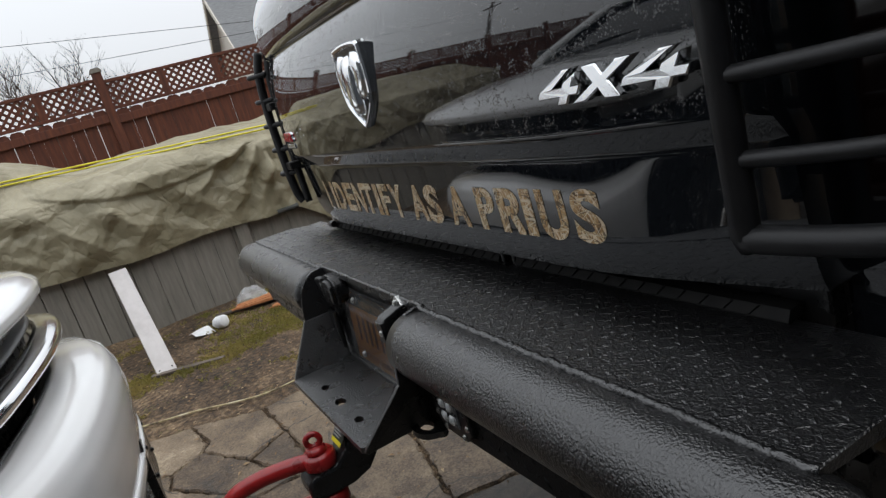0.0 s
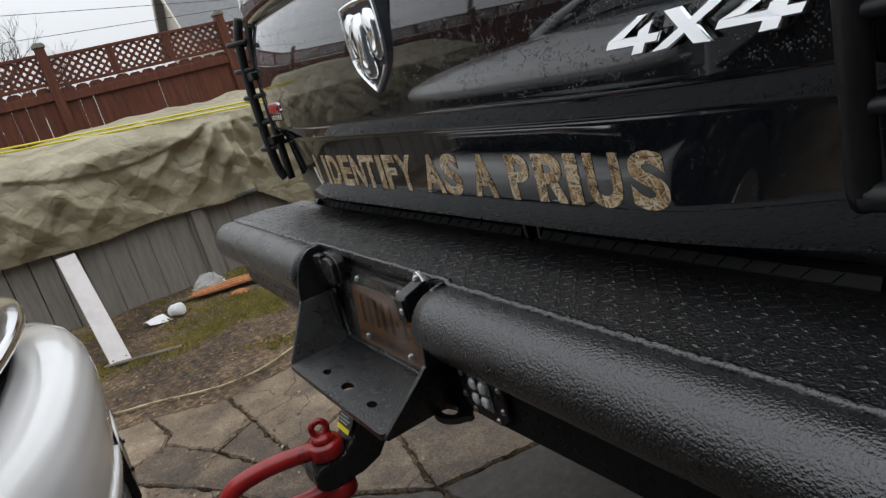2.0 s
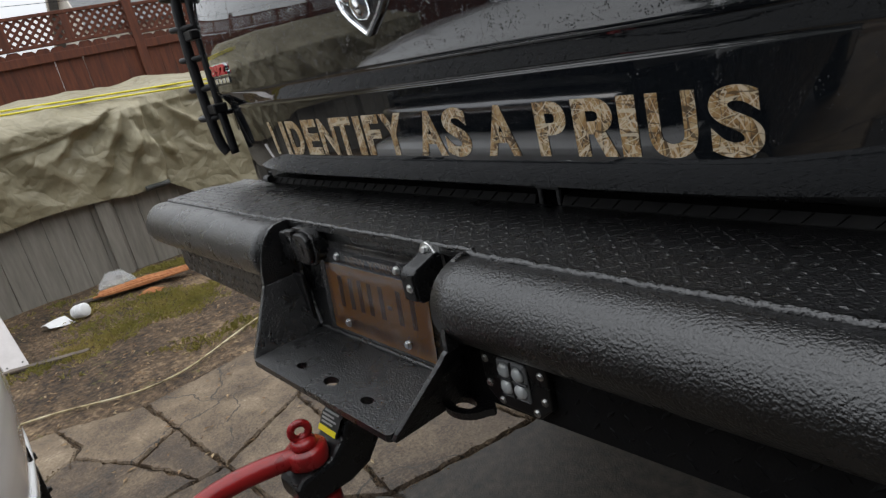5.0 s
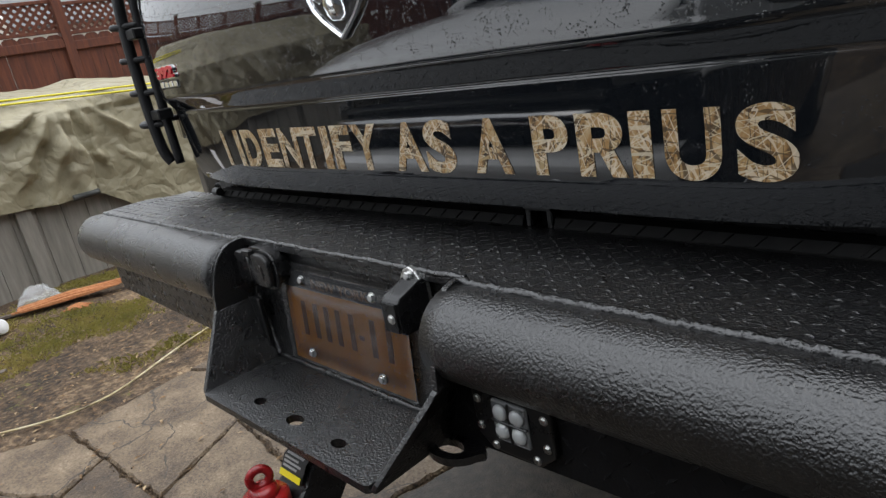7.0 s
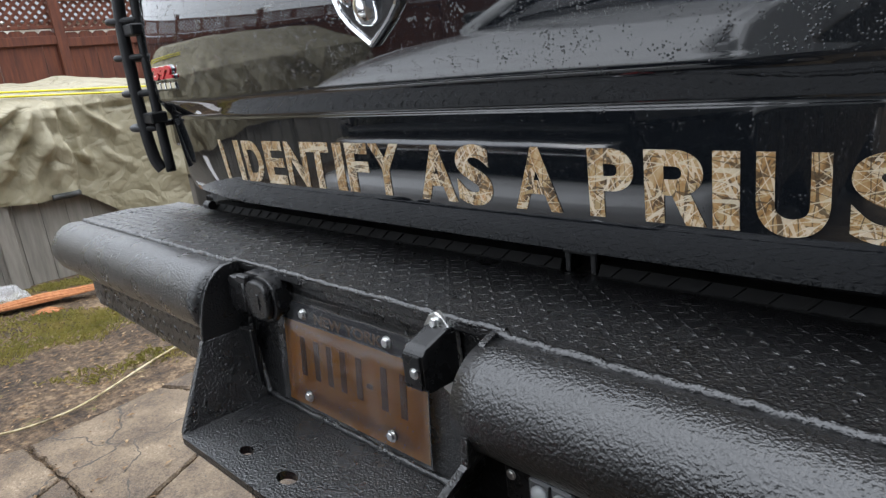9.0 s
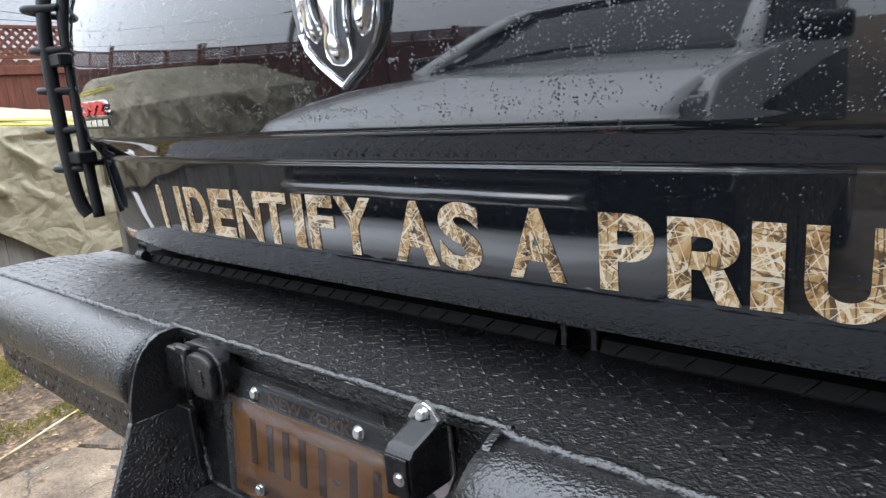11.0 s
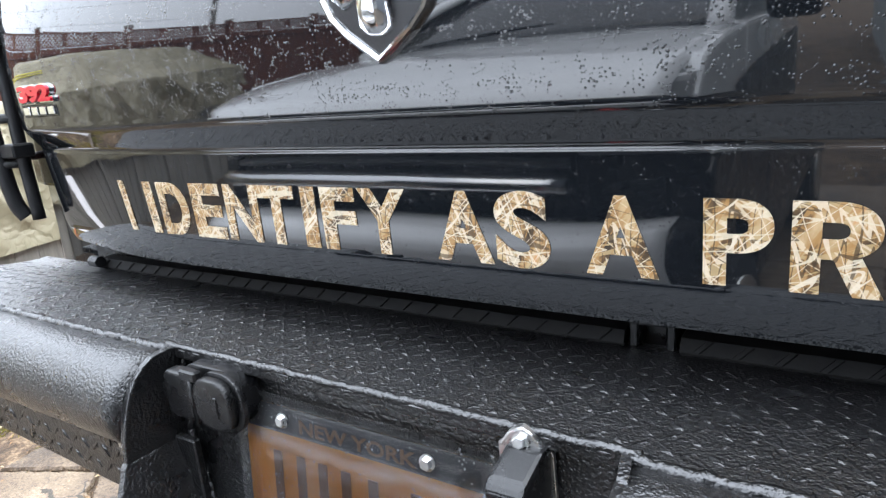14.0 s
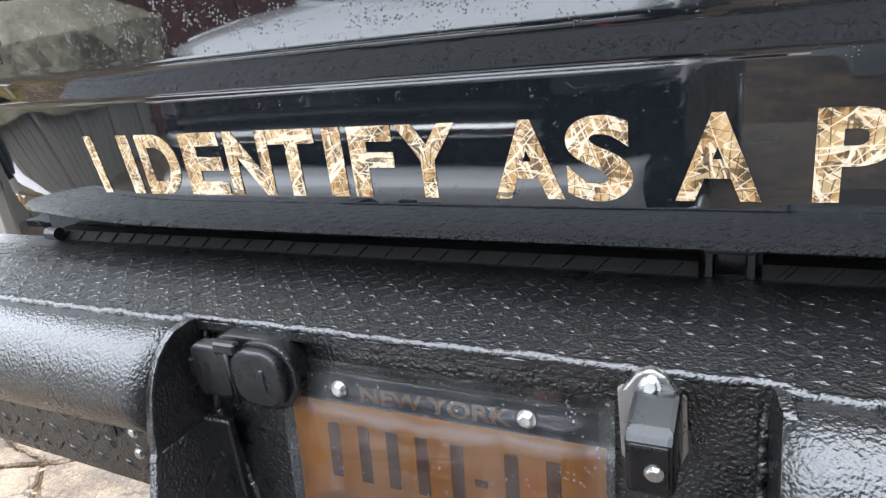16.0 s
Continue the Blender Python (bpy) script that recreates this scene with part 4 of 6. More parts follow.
# licence plate behind a smoked cover
licence = part("licence_plate", box((-0.150, -0.1505, 0.975), (0.150, -0.149, 1.130), 0.0005), LICENCE, truck, "gold licence plate behind a smoked cover")
part("plate_band", box((-0.1505, -0.1513, 1.101), (0.1505, -0.1506, 1.1305)), NAVY, licence, "dark navy band")
bm = letters("NEW YORK", -0.07, 0.074, 1.106, 1.121, 0.0008, 0.02)
bmesh.ops.translate(bm, verts=bm.verts[:], vec=(0, -0.1514, 0))
part("plate_heading", bm, DULL_GOLD, licence, "gold state lettering")
for k, x in enumerate((-0.105, -0.072, -0.042, -0.012, 0.022, 0.072, 0.108)):
    part("plate_mark", box((x - 0.0062, -0.1515, 1.022), (x + 0.0062, -0.1506, 1.08), 0.0004), FADED, licence, "navy bar")
part("plate_mark", box((0.038, -0.1515, 1.043), (0.05, -0.1506, 1.05), 0.0003), FADED, licence, "navy bar")


def cover_sheet(u, v):
    x, z = -0.158 + 0.316 * u, 0.972 + 0.172 * v
    rim = 0.0022 * (1 - smoothstep(0.0, 0.012, min(u * 0.316, (1 - u) * 0.316, v * 0.172, (1 - v) * 0.172)))
    slope = smoothstep(0.012, 0.04, min(u * 0.316, (1 - u) * 0.316, v * 0.172, (1 - v) * 0.172))
    return (x, -0.1521 - rim - 0.0062 * slope - 0.0015 * math.sin(math.pi * v), z)


part("plate_cover", grid(80, 48, cover_sheet), SMOKE, licence, "smoked clear plastic plate cover", True)
for x in (-0.0889, 0.0889):
    for z in (1.118, 0.996):
        part("plate_bolt", bolt((x, -0.1555, z), (0, -1, 0), 0.006, 0.006), STEEL, licence, "bright hexagon bolt")

# the plate leans with the recess back
licence.matrix_world = Matrix.Translation((0.002, 0.0082, 0.002)) @ Matrix.Translation((0, -0.15, 1.12)) @ Matrix.Rotation(radians(-5.7), 4, "X") @ Matrix.Translation((0, 0.15, -1.12))

# plate lamp: black housing standing out from a bright bracket
lamp = part("plate_lamp", prism([(-0.1385, 1.166), (-0.158, 1.167), (-0.19, 1.157), (-0.1965, 1.151), (-0.1965, 1.113), (-0.19, 1.106), (-0.1385, 1.104)], "x", 0.176, 0.208, 0.004, 2), PLASTIC, bumper, "black plate lamp on a bright bracket")
part("lamp_bracket", prism([(0.162, 1.158), (0.176, 1.174), (0.187, 1.179), (0.198, 1.174), (0.2105, 1.158), (0.212, 1.112), (0.203, 1.09), (0.192, 1.077), (0.18, 1.084), (0.164, 1.1)], "y", -0.1455, -0.1415, 0.0012, 2), STEEL, lamp, "bright steel bracket plate")
part("lamp_hood", prism([(0.166, 1.161), (0.177, 1.1765), (0.187, 1.181), (0.197, 1.1765), (0.209, 1.161)], "y", -0.1535, -0.144, 0.002, 2), STEEL, lamp, "bright folded bracket top")
part("lamp_screw", bolt((0.187, -0.1535, 1.1685), (0, -1, 0.3), 0.0055, 0.006), STEEL, lamp, "bright screw")
part("lamp_face", box((0.179, -0.1995, 1.112), (0.2055, -0.196, 1.151), 0.002, 2), PLASTIC, lamp, "raised black lamp face")
part("lamp_screw", bolt((0.196, -0.1995, 1.131), (0, -1, 0), 0.0048, 0.003), STEEL, lamp, "bright screw")

# trailer socket with a split hinged cap
SZ = 1.1385
socket = part("trailer_socket", prism(rounded(-0.172, SZ, 0.05, 0.032, 0.029, 8), "y", -0.164, -0.138, 0.003, 2), PLASTIC, bumper, "black trailer wiring socket with hinged cap")
part("socket_collar", prism(rounded(-0.149, SZ - 0.001, 0.034, 0.034, 0.03, 8), "y", -0.171, -0.163, 0.0025, 2), PLASTIC, socket, "round black collar")
part("socket_cap", prism(rounded(-0.152, SZ, 0.029, 0.029, 0.022, 8), "y", -0.181, -0.17, 0.004, 3), PLASTIC, socket, "black cap half")
part("socket_cap", prism(rounded(-0.206, SZ + 0.001, 0.0225, 0.0275, 0.012, 6), "y", -0.18, -0.163, 0.004, 3), PLASTIC, socket, "black cap half")
part("socket_hinge", tube([(-0.183, -0.178, SZ - 0.029), (-0.183, -0.178, SZ + 0.031)], 0.0035, 8), PLASTIC, socket, "hinge pin", True)
part("socket_tab", box((-0.24, -0.175, SZ - 0.011), (-0.226, -0.164, SZ + 0.009), 0.002), PLASTIC, socket, "cap tab")
part("socket_rib", box((-0.196, -0.182, SZ + 0.022), (-0.17, -0.172, SZ + 0.034), 0.002), PLASTIC, socket, "hinge rib")
part("socket_slot", box((-0.147, -0.1825, SZ - 0.012), (-0.141, -0.1805, SZ + 0.012), 0.001), BADGE_BLACK, socket)

# ---- ball mount and red shackle ----
mount = part("hitch_mount", prism([(-0.1, 0.93), (-0.255, 0.93), (-0.285, 0.915), (-0.30, 0.89), (-0.325, 0.87), (-0.375, 0.867), (-0.388, 0.855), (-0.388, 0.828), (-0.375, 0.818), (-0.3, 0.818), (-0.262, 0.83), (-0.235, 0.86), (-0.1, 0.866)], "x", -0.012, 0.056, 0.007, 2), PLASTIC, truck, "black curved hitch mount with a warning sticker")
part("receiver_tube", box((-0.018, -0.2, 0.862), (0.062, 0.1, 0.953), 0.006, 2), LINER, mount, "black square receiver tube")
slope = [(-0.257, 0.9335), (-0.288, 0.919), (-0.304, 0.893)]
bm = bmesh.new()
rows = [[bm.verts.new((x, y - 0.0015, z + 0.001)) for x in (-0.006, 0.05)] for y, z in slope]
for a, b in zip(rows, rows[1:]):
    bm.faces.new((a[0], a[1], b[1], b[0]))
sticker = part("warning_sticker", solid(bm, 0.0006), STICKER_K, mount, "black and yellow warning sticker")


def on_slope(name, mat, u0, u1, x0, x1):
    def at(u):
        y, z = (Vector(slope[0]).lerp(Vector(slope[1]), u * 2) if u < 0.5 else Vector(slope[1]).lerp(Vector(slope[2]), u * 2 - 1))
        return y - 0.003, z + 0.002
    b = bmesh.new()
    rws = [[b.verts.new((x, *at(u))) for x in (x0, x1)] for u in (u0, u1)]
    b.faces.new((rws[0][0], rws[0][1], rws[1][1], rws[1][0]))
    part(name, solid(b, 0.0004), mat, mount)


on_slope("sticker_band", STICKER_Y, 0.04, 0.24, -0.004, 0.048)
on_slope("sticker_band", STICKER_Y, 0.82, 0.97, -0.004, 0.048)
for k in range(5):
    on_slope("sticker_line", STICKER_W, 0.3 + k * 0.1, 0.35 + k * 0.1, 0.0, 0.034 + 0.008 * (k % 2))

shackle = thing("bow_shackle", "red powder-coated bow shackle pinned to the hitch mount", "shackle")
PX, PY = 0.02, -0.345
ear_r = 0.034
for z0, z1 in ((0.868, 0.898), (0.782, 0.815)):
    part("ear", tube([(PX, PY, z0), (PX, PY, z0 + 0.005), (PX, PY, z1 - 0.005), (PX, PY, z1)], [ear_r * 0.9, ear_r, ear_r, ear_r * 0.88], 22), RED, shackle, "red shackle ear", True)
bow = curve_through([(PX, PY - 0.01, 0.884), (PX - 0.012, PY - 0.05, 0.888), (PX - 0.03, PY - 0.11, 0.886), (PX - 0.045, PY - 0.165, 0.872), (PX - 0.05, PY - 0.19, 0.84), (PX - 0.045, PY - 0.165, 0.808), (PX - 0.03, PY - 0.11, 0.795), (PX - 0.012, PY - 0.05, 0.797), (PX, PY - 0.01, 0.8)], 6)
part("bow", tube(bow, 0.0165, 14), RED, shackle, "thick red forged bow", True)
part("pin", tube([(PX, PY, 0.765), (PX, PY, 0.905)], 0.014, 14), RED, shackle, "red screw pin", True)
part("pin_collar", tube([(PX, PY, 0.897), (PX, PY, 0.9), (PX, PY, 0.908), (PX, PY, 0.912)], [0.02, 0.022, 0.02, 0.014], 18), RED, shackle, "red pin collar", True)
pts = [(PX + 0.004 * math.cos(a), PY + 0.0132 * math.cos(a), 0.924 + 0.0135 * math.sin(a)) for a in (2 * math.pi * k / 20 for k in range(21))]
eye = tube([(x * 1.0, y, z) for x, y, z in pts], 0.0062, 10, False)
part("pin_eye", eye, RED, shackle, "red pin eye", True)


# ---- white vehicle parked nose to tail ----
XC = -0.81
car = thing("white_vehicle", "white sport utility vehicle with chrome grille, parked behind the truck", "car")


def nose(profile, x0, x1, bend, n=36, thick=0.012, drop=0.0, corner=0.5):
    """A skin of the rounded nose: a profile of y, z carried across, bent back towards the corners."""
    def place(u, v):
        x = x0 + (x1 - x0) * u
        k = v * (len(profile) - 1)
        i = min(int(k), len(profile) - 2)
        f = k - i
        y = profile[i][0] * (1 - f) + profile[i + 1][0] * f
        z = profile[i][1] * (1 - f) + profile[i + 1][1] * f
        d = abs(x - XC)
        y -= bend * d * d + 1.6 * max(0.0, d - corner) ** 2
        z -= drop * d * d
        return (x, y, z)
    return solid(grid(n, (len(profile) - 1) * 3, place), thick)


W = 0.9
part("bumper_skin", nose([(-0.81, 1.06), (-0.75, 1.064), (-0.7, 1.058), (-0.667, 1.035), (-0.65, 0.99), (-0.648, 0.93), (-0.658, 0.85), (-0.678, 0.74), (-0.71, 0.64), (-0.76, 0.58)], XC - 0.8, XC + 0.8, 0.3, 52, drop=0.12), WHITE_PAINT, car, "white bumper cover", True)
for x0, x1 in ((XC - W, XC - 0.802), (XC + 0.802, XC + W)):
    part("bumper_corner", nose([(-0.83, 1.06), (-0.76, 1.064), (-0.71, 1.058), (-0.677, 1.035), (-0.66, 0.99), (-0.658, 0.93), (-0.668, 0.85), (-0.688, 0.74), (-0.72, 0.64), (-0.77, 0.58)], x0, x1, 0.3, 14, drop=0.12), PLASTIC, car, "black plastic bumper corner", True)
part("bumper_trim", nose([(-0.675, 0.80), (-0.66, 0.795), (-0.664, 0.755), (-0.69, 0.745)], XC - 0.6, XC + 0.6, 0.3, drop=0.12), WHITE_PAINT, car, "white bumper strip", True)
part("valance", nose([(-0.76, 0.6), (-0.71, 0.58), (-0.69, 0.53), (-0.7, 0.43), (-0.75, 0.37), (-0.85, 0.36)], XC - 0.86, XC + 0.86, 0.3, drop=0.1), PLASTIC, car, "black lower valance", True)
holder = part("plate_holder", box((XC - 0.16, -0.69, 0.63), (XC + 0.16, -0.668, 0.83), 0.004), PLASTIC, car, "black front plate holder")
for a, b in ((-0.1, 0.69), (0.1, 0.69), (-0.1, 0.78), (0.1, 0.78)):
    part("holder_bolt", bolt((XC + a, -0.668, b), (0, 1, 0), 0.006, 0.008), PLASTIC, holder, "black bolt")
part("grille_surround", nose([(-0.81, 1.172), (-0.77, 1.174), (-0.75, 1.168), (-0.742, 1.156), (-0.744, 1.14), (-0.76, 1.13), (-0.83, 1.128)], XC - 0.6, XC + 0.6, 0.36, drop=0.1), CHROME, car, "chrome lower grille surround", True)
part("grille_mesh", nose([(-0.86, 1.27), (-0.845, 1.2), (-0.84, 1.04)], XC - 0.62, XC + 0.62, 0.36, drop=0.08), PLASTIC, car, "black grille insert", True)
part("lower_mesh", nose([(-0.8, 1.06), (-0.79, 1.0)], XC - 0.62, XC + 0.62, 0.36, drop=0.1), PLASTIC, car, "black lower grille", True)
part("grille_bar", nose([(-0.85, 1.175), (-0.82, 1.182), (-0.812, 1.19), (-0.82, 1.198), (-0.85, 1.202)], XC - 0.58, XC + 0.58, 0.36, drop=0.1), BAR_GREY, car, "grey grille bar", True)
part("bonnet", nose([(-0.86, 1.25), (-0.8, 1.25), (-0.768, 1.255), (-0.75, 1.27), (-0.752, 1.292), (-0.785, 1.317), (-0.95, 1.35), (-1.3, 1.385), (-1.75, 1.405), (-2.1, 1.41)], XC - 0.84, XC + 0.84, 0.3, drop=0.05, corner=0.62), WHITE_PAINT, car, "white bonnet", True)
for s in (-1, 1):
    xo = XC + s * 0.88
    # fender below 1.14 is blackened to darken its reflection in the tailgate
    part("fender", prism([(-1.16, 0.6), (-1.13, 1.1), (-1.16, 1.14), (-2.1, 1.14), (-2.1, 0.5), (-1.95, 0.5), (-1.9, 0.75), (-1.72, 0.88), (-1.5, 0.88), (-1.35, 0.75), (-1.3, 0.5)], "x", min(xo, xo - s * 0.12), max(xo, xo - s * 0.12), 0.02, 2), PLASTIC, car, "black front wheel arch with the fender blackened above it")
    part("fender", prism([(-1.14, 1.145), (-1.17, 1.25), (-1.3, 1.325), (-1.6, 1.355), (-2.1, 1.37), (-2.1, 1.145)], "x", min(xo, xo - s * 0.12), max(xo, xo - s * 0.12), 0.025, 3), WHITE_PAINT, car, "white front fender")
    lamp = part("headlamp", prism([(XC + s * 0.6, -0.97), (XC + s * 0.74, -1.04), (XC + s * 0.87, -1.15), (XC + s * 0.87, -1.36), (XC + s * 0.6, -1.2)], "z", 1.17, 1.29, 0.015, 2), CLEAR, car, "clear wraparound headlamp")
    part("bezel", prism([(XC + s * 0.6, -0.96), (XC + s * 0.74, -1.03), (XC + s * 0.87, -1.14), (XC + s * 0.87, -1.36), (XC + s * 0.6, -1.2)], "z", 1.1, 1.168, 0.004), PLASTIC, lamp)
    for wy in (-1.62, -4.6):
        tyre = part("wheel", tube([(XC + s * 0.64, wy, 0.38), (XC + s * 0.66, wy, 0.38), (XC + s * 0.86, wy, 0.38), (XC + s * 0.875, wy, 0.38)], [0.35, 0.38, 0.38, 0.35], 30), RUBBER, car, "black tyre")
        part("rim", tube([(XC + s * 0.84, wy, 0.38), (XC + s * 0.882, wy, 0.38)], [0.24, 0.23], 20), STEEL, tyre, "bright alloy rim")
    part("pillar", tube([(XC + s * 0.8, -2.0, 1.37), (XC + s * 0.75, -2.45, 1.66), (XC + s * 0.68, -2.9, 1.9)], [0.05, 0.045, 0.045], 8), WHITE_PAINT, car, "white windscreen pillar", True)
    part("door_panel", box((min(xo, xo - s * 0.1), -5.2, 1.145), (max(xo, xo - s * 0.1), -2.1, 1.37), 0.02, 2), WHITE_PAINT, car, "white door side")
    # lower side blackened: stands in for someone blocking its reflection
    part("blackened_side", box((min(xo, xo - s * 0.1), -5.2, 0.5), (max(xo, xo - s * 0.1), -2.1, 1.14), 0.02, 2), PLASTIC, car, "lower side, blackened to darken its reflection in the tailgate")
    part("side_glass", prism([(-2.12, 1.36), (-2.85, 1.86), (-4.9, 1.86), (-5.2, 1.36)], "x", XC + s * 0.79 - 0.01, XC + s * 0.79 + 0.01), GLASS, car, "dark side window")
    part("mirror", box((XC + s * 1.02 - 0.1, -2.46, 1.36), (XC + s * 1.02 + 0.1, -2.32, 1.54), 0.04, 3), PLASTIC, car, "black side mirror", True)
part("windscreen", solid(grid(20, 10, lambda u, v: (XC + (u - 0.5) * 2 * (0.8 - 0.12 * v), -2.03 - 0.9 * v - 0.1 * (2 * u - 1) ** 2, 1.4 + 0.5 * v)), 0.006), GLASS, car, "tinted windscreen", True)
part("wiper", tube([(XC - 0.5, -2.06, 1.42), (XC - 0.1, -2.16, 1.48), (XC + 0.1, -2.18, 1.48)], 0.008, 6), PLASTIC, car, "black wiper")
part("cowl", box((XC - 0.8, -2.2, 1.33), (XC + 0.8, -2.03, 1.4), 0.01), PLASTIC, car, "black cowl")
part("roof", solid(grid(16, 16, lambda u, v: (XC + (u - 0.5) * 1.52, -2.88 - 2.3 * v, 1.9 + 0.07 * math.sin(math.pi * min(1, 0.2 + v)) - 0.05 * (2 * u - 1) ** 2)), 0.02), WHITE_PAINT, car, "white roof", True)
part("dashboard", box((XC - 0.76, -2.75, 1.15), (XC + 0.76, -2.22, 1.32), 0.05, 2), PLASTIC, car, "black dashboard")
for s in (-0.38, 0.38):
    part("front_seat", box((XC + s - 0.25, -3.6, 0.9), (XC + s + 0.25, -3.4, 1.6), 0.06, 3), RUBBER, car, "dark front seat")
part("underbody", box((XC - 0.76, -5.3, 0.3), (XC + 0.76, -1.1, 0.6), 0.05), PLASTIC, car, "dark underbody")
part("tail_panel", box((XC - 0.85, -5.35, 0.5), (XC + 0.85, -5.2, 1.88), 0.05, 2), WHITE_PAINT, car, "white tail panel")

# ---- red stained fence with lattice top ----
FX = -7.3
SPAN = 1.93


def fence_panel(y0, top):
    """One bay: pickets with clipped tops, two rails, lattice in a frame."""
    f = thing("lattice_fence", "red-brown stained wooden fence panel with a diagonal lattice top", "fence", (0, 0, 0), "lattice fence panels")
    base = top - 0.33
    n = 13
    pitch = (SPAN - 0.1) / n
    rng = random.Random(int(y0 * 100))
    for k in range(n):
        a = y0 + 0.05 + k * pitch + 0.0015
        b = a + pitch - rng.choice((0.001, 0.002, 0.003, 0.0055))
        h = base - 0.012 + rng.uniform(-0.008, 0.008)
        part("picket", prism([(a, 0.02), (b, 0.02), (b, h - 0.026), (b - 0.028, h), (a + 0.028, h), (a, h - 0.026)], "x", FX - 0.01, FX + 0.01), FENCE_RED, f)
    for z in (base - 0.115, 0.9, 0.25):
        part("rail", box((FX + 0.011, y0 + 0.04, z - 0.045), (FX + 0.05, y0 + SPAN - 0.04, z + 0.045), 0.004), FENCE_RED, f)
    for z0, z1 in ((base, base + 0.035), (top - 0.035, top)):
        part("lattice_rail", box((FX - 0.025, y0 + 0.04, z0), (FX + 0.025, y0 + SPAN - 0.04, z1), 0.003), FENCE_RED, f)
    third = (SPAN - 0.08) / 3
    for k in (1, 2):
        part("lattice_stile", box((FX - 0.022, y0 + 0.04 + third * k - 0.04, base + 0.036), (FX + 0.022, y0 + 0.04 + third * k + 0.04, top - 0.036), 0.003), FENCE_RED, f)
    for k in range(3):
        a, b = y0 + 0.04 + third * k, y0 + 0.04 + third * (k + 1)
        bm = bmesh.new()
        z0, z1 = base + 0.03, top - 0.03
        for direction, xx in ((1, 0.006), (-1, -0.006)):
            start = a - (z1 - z0)
            while start < b + (z1 - z0):
                p, q = Vector((start, z0)), Vector((start + (z1 - z0), z1))
                if direction < 0:
                    p, q = Vector((start + (z1 - z0), z0)), Vector((start, z1))
                d = q - p
                lo_t, hi_t = 0.0, 1.0
                if d.x > 0:
                    lo_t, hi_t = max(lo_t, (a - p.x) / d.x), min(hi_t, (b - p.x) / d.x)
                else:
                    lo_t, hi_t = max(lo_t, (b - p.x) / d.x), min(hi_t, (a - p.x) / d.x)
                if hi_t - lo_t > 0.03:
                    p1, q1 = p + d * lo_t, p + d * hi_t
                    w = Vector((-d.y, d.x)).normalized() * 0.015
                    add_prism(bm, [tuple(p1 + w), tuple(q1 + w), tuple(q1 - w), tuple(p1 - w)], "x", FX + xx - 0.005, FX + xx + 0.005)
                start += 0.088
        tagged(part("lattice", bm, FENCE_RED, f, "crossed red-brown lattice strips"), kind="stuff")
    return f


def fence_post(y, top):
    f = thing("fence_post", "red-brown square fence post with a metal-edged cap", "fence post", (0, 0, 0), "fence posts")
    part("shaft", box((FX - 0.05, y - 0.05, -0.03), (FX + 0.06, y + 0.05, top + 0.08), 0.004), FENCE_RED, f)
    part("cap", prism([(y - 0.065, top + 0.08), (y + 0.065, top + 0.08), (y + 0.065, top + 0.1), (y + 0.04, top + 0.13), (y - 0.04, top + 0.13), (y - 0.065, top + 0.1)], "x", FX - 0.06, FX + 0.07, 0.003), GREY_WOOD, f, "weathered grey cap")


y_post = -0.07
for k in range(-7, 5):
    fence_panel(y_post + SPAN * k, 2.45 - 0.035 * k)
    fence_post(y_post + SPAN * k, 2.46 - 0.035 * k)

# ---- pool wall under a tarpaulin ----
PXF = -5.46


def wall_x(y):
    return PXF - 0.25 * max(0.0, -0.45 - y) ** 1.2


pool = thing("pool_wall", "weathered grey vertical-board pool wall under a tarpaulin", "pool wall")
y = -6.6
rng = random.Random(3)
k = 0
while y < 2.7:
    w = 0.19
    x = wall_x(y + w / 2)
    slant = math.atan2(wall_x(y + w) - wall_x(y), w)
    bm = box((-0.02, -w / 2 + 0.001, -0.05), (0.02, w / 2 - 0.001, 1.3), 0.004)
    bm.transform(pose(x + rng.uniform(-0.003, 0.003), y + w / 2, 0, 0, 0, math.degrees(-slant)))
    part("board", bm, GREY_WOOD, pool)
    if k % 6 == 1:
        bm = box((0.02, -0.06, -0.05), (0.075, 0.06, 1.3), 0.006)
        bm.transform(pose(x, y + w / 2, 0, 0, 0, math.degrees(-slant)))
        part("upright", bm, GREY_WOOD, pool)
    y += w
    k += 1
part("rim", tube([(wall_x(v) - 0.05, v, 1.3) for v in [-6.6 + 0.3 * j for j in range(32)]], 0.04, 10), GREY_WOOD, pool, "pool rim", True)


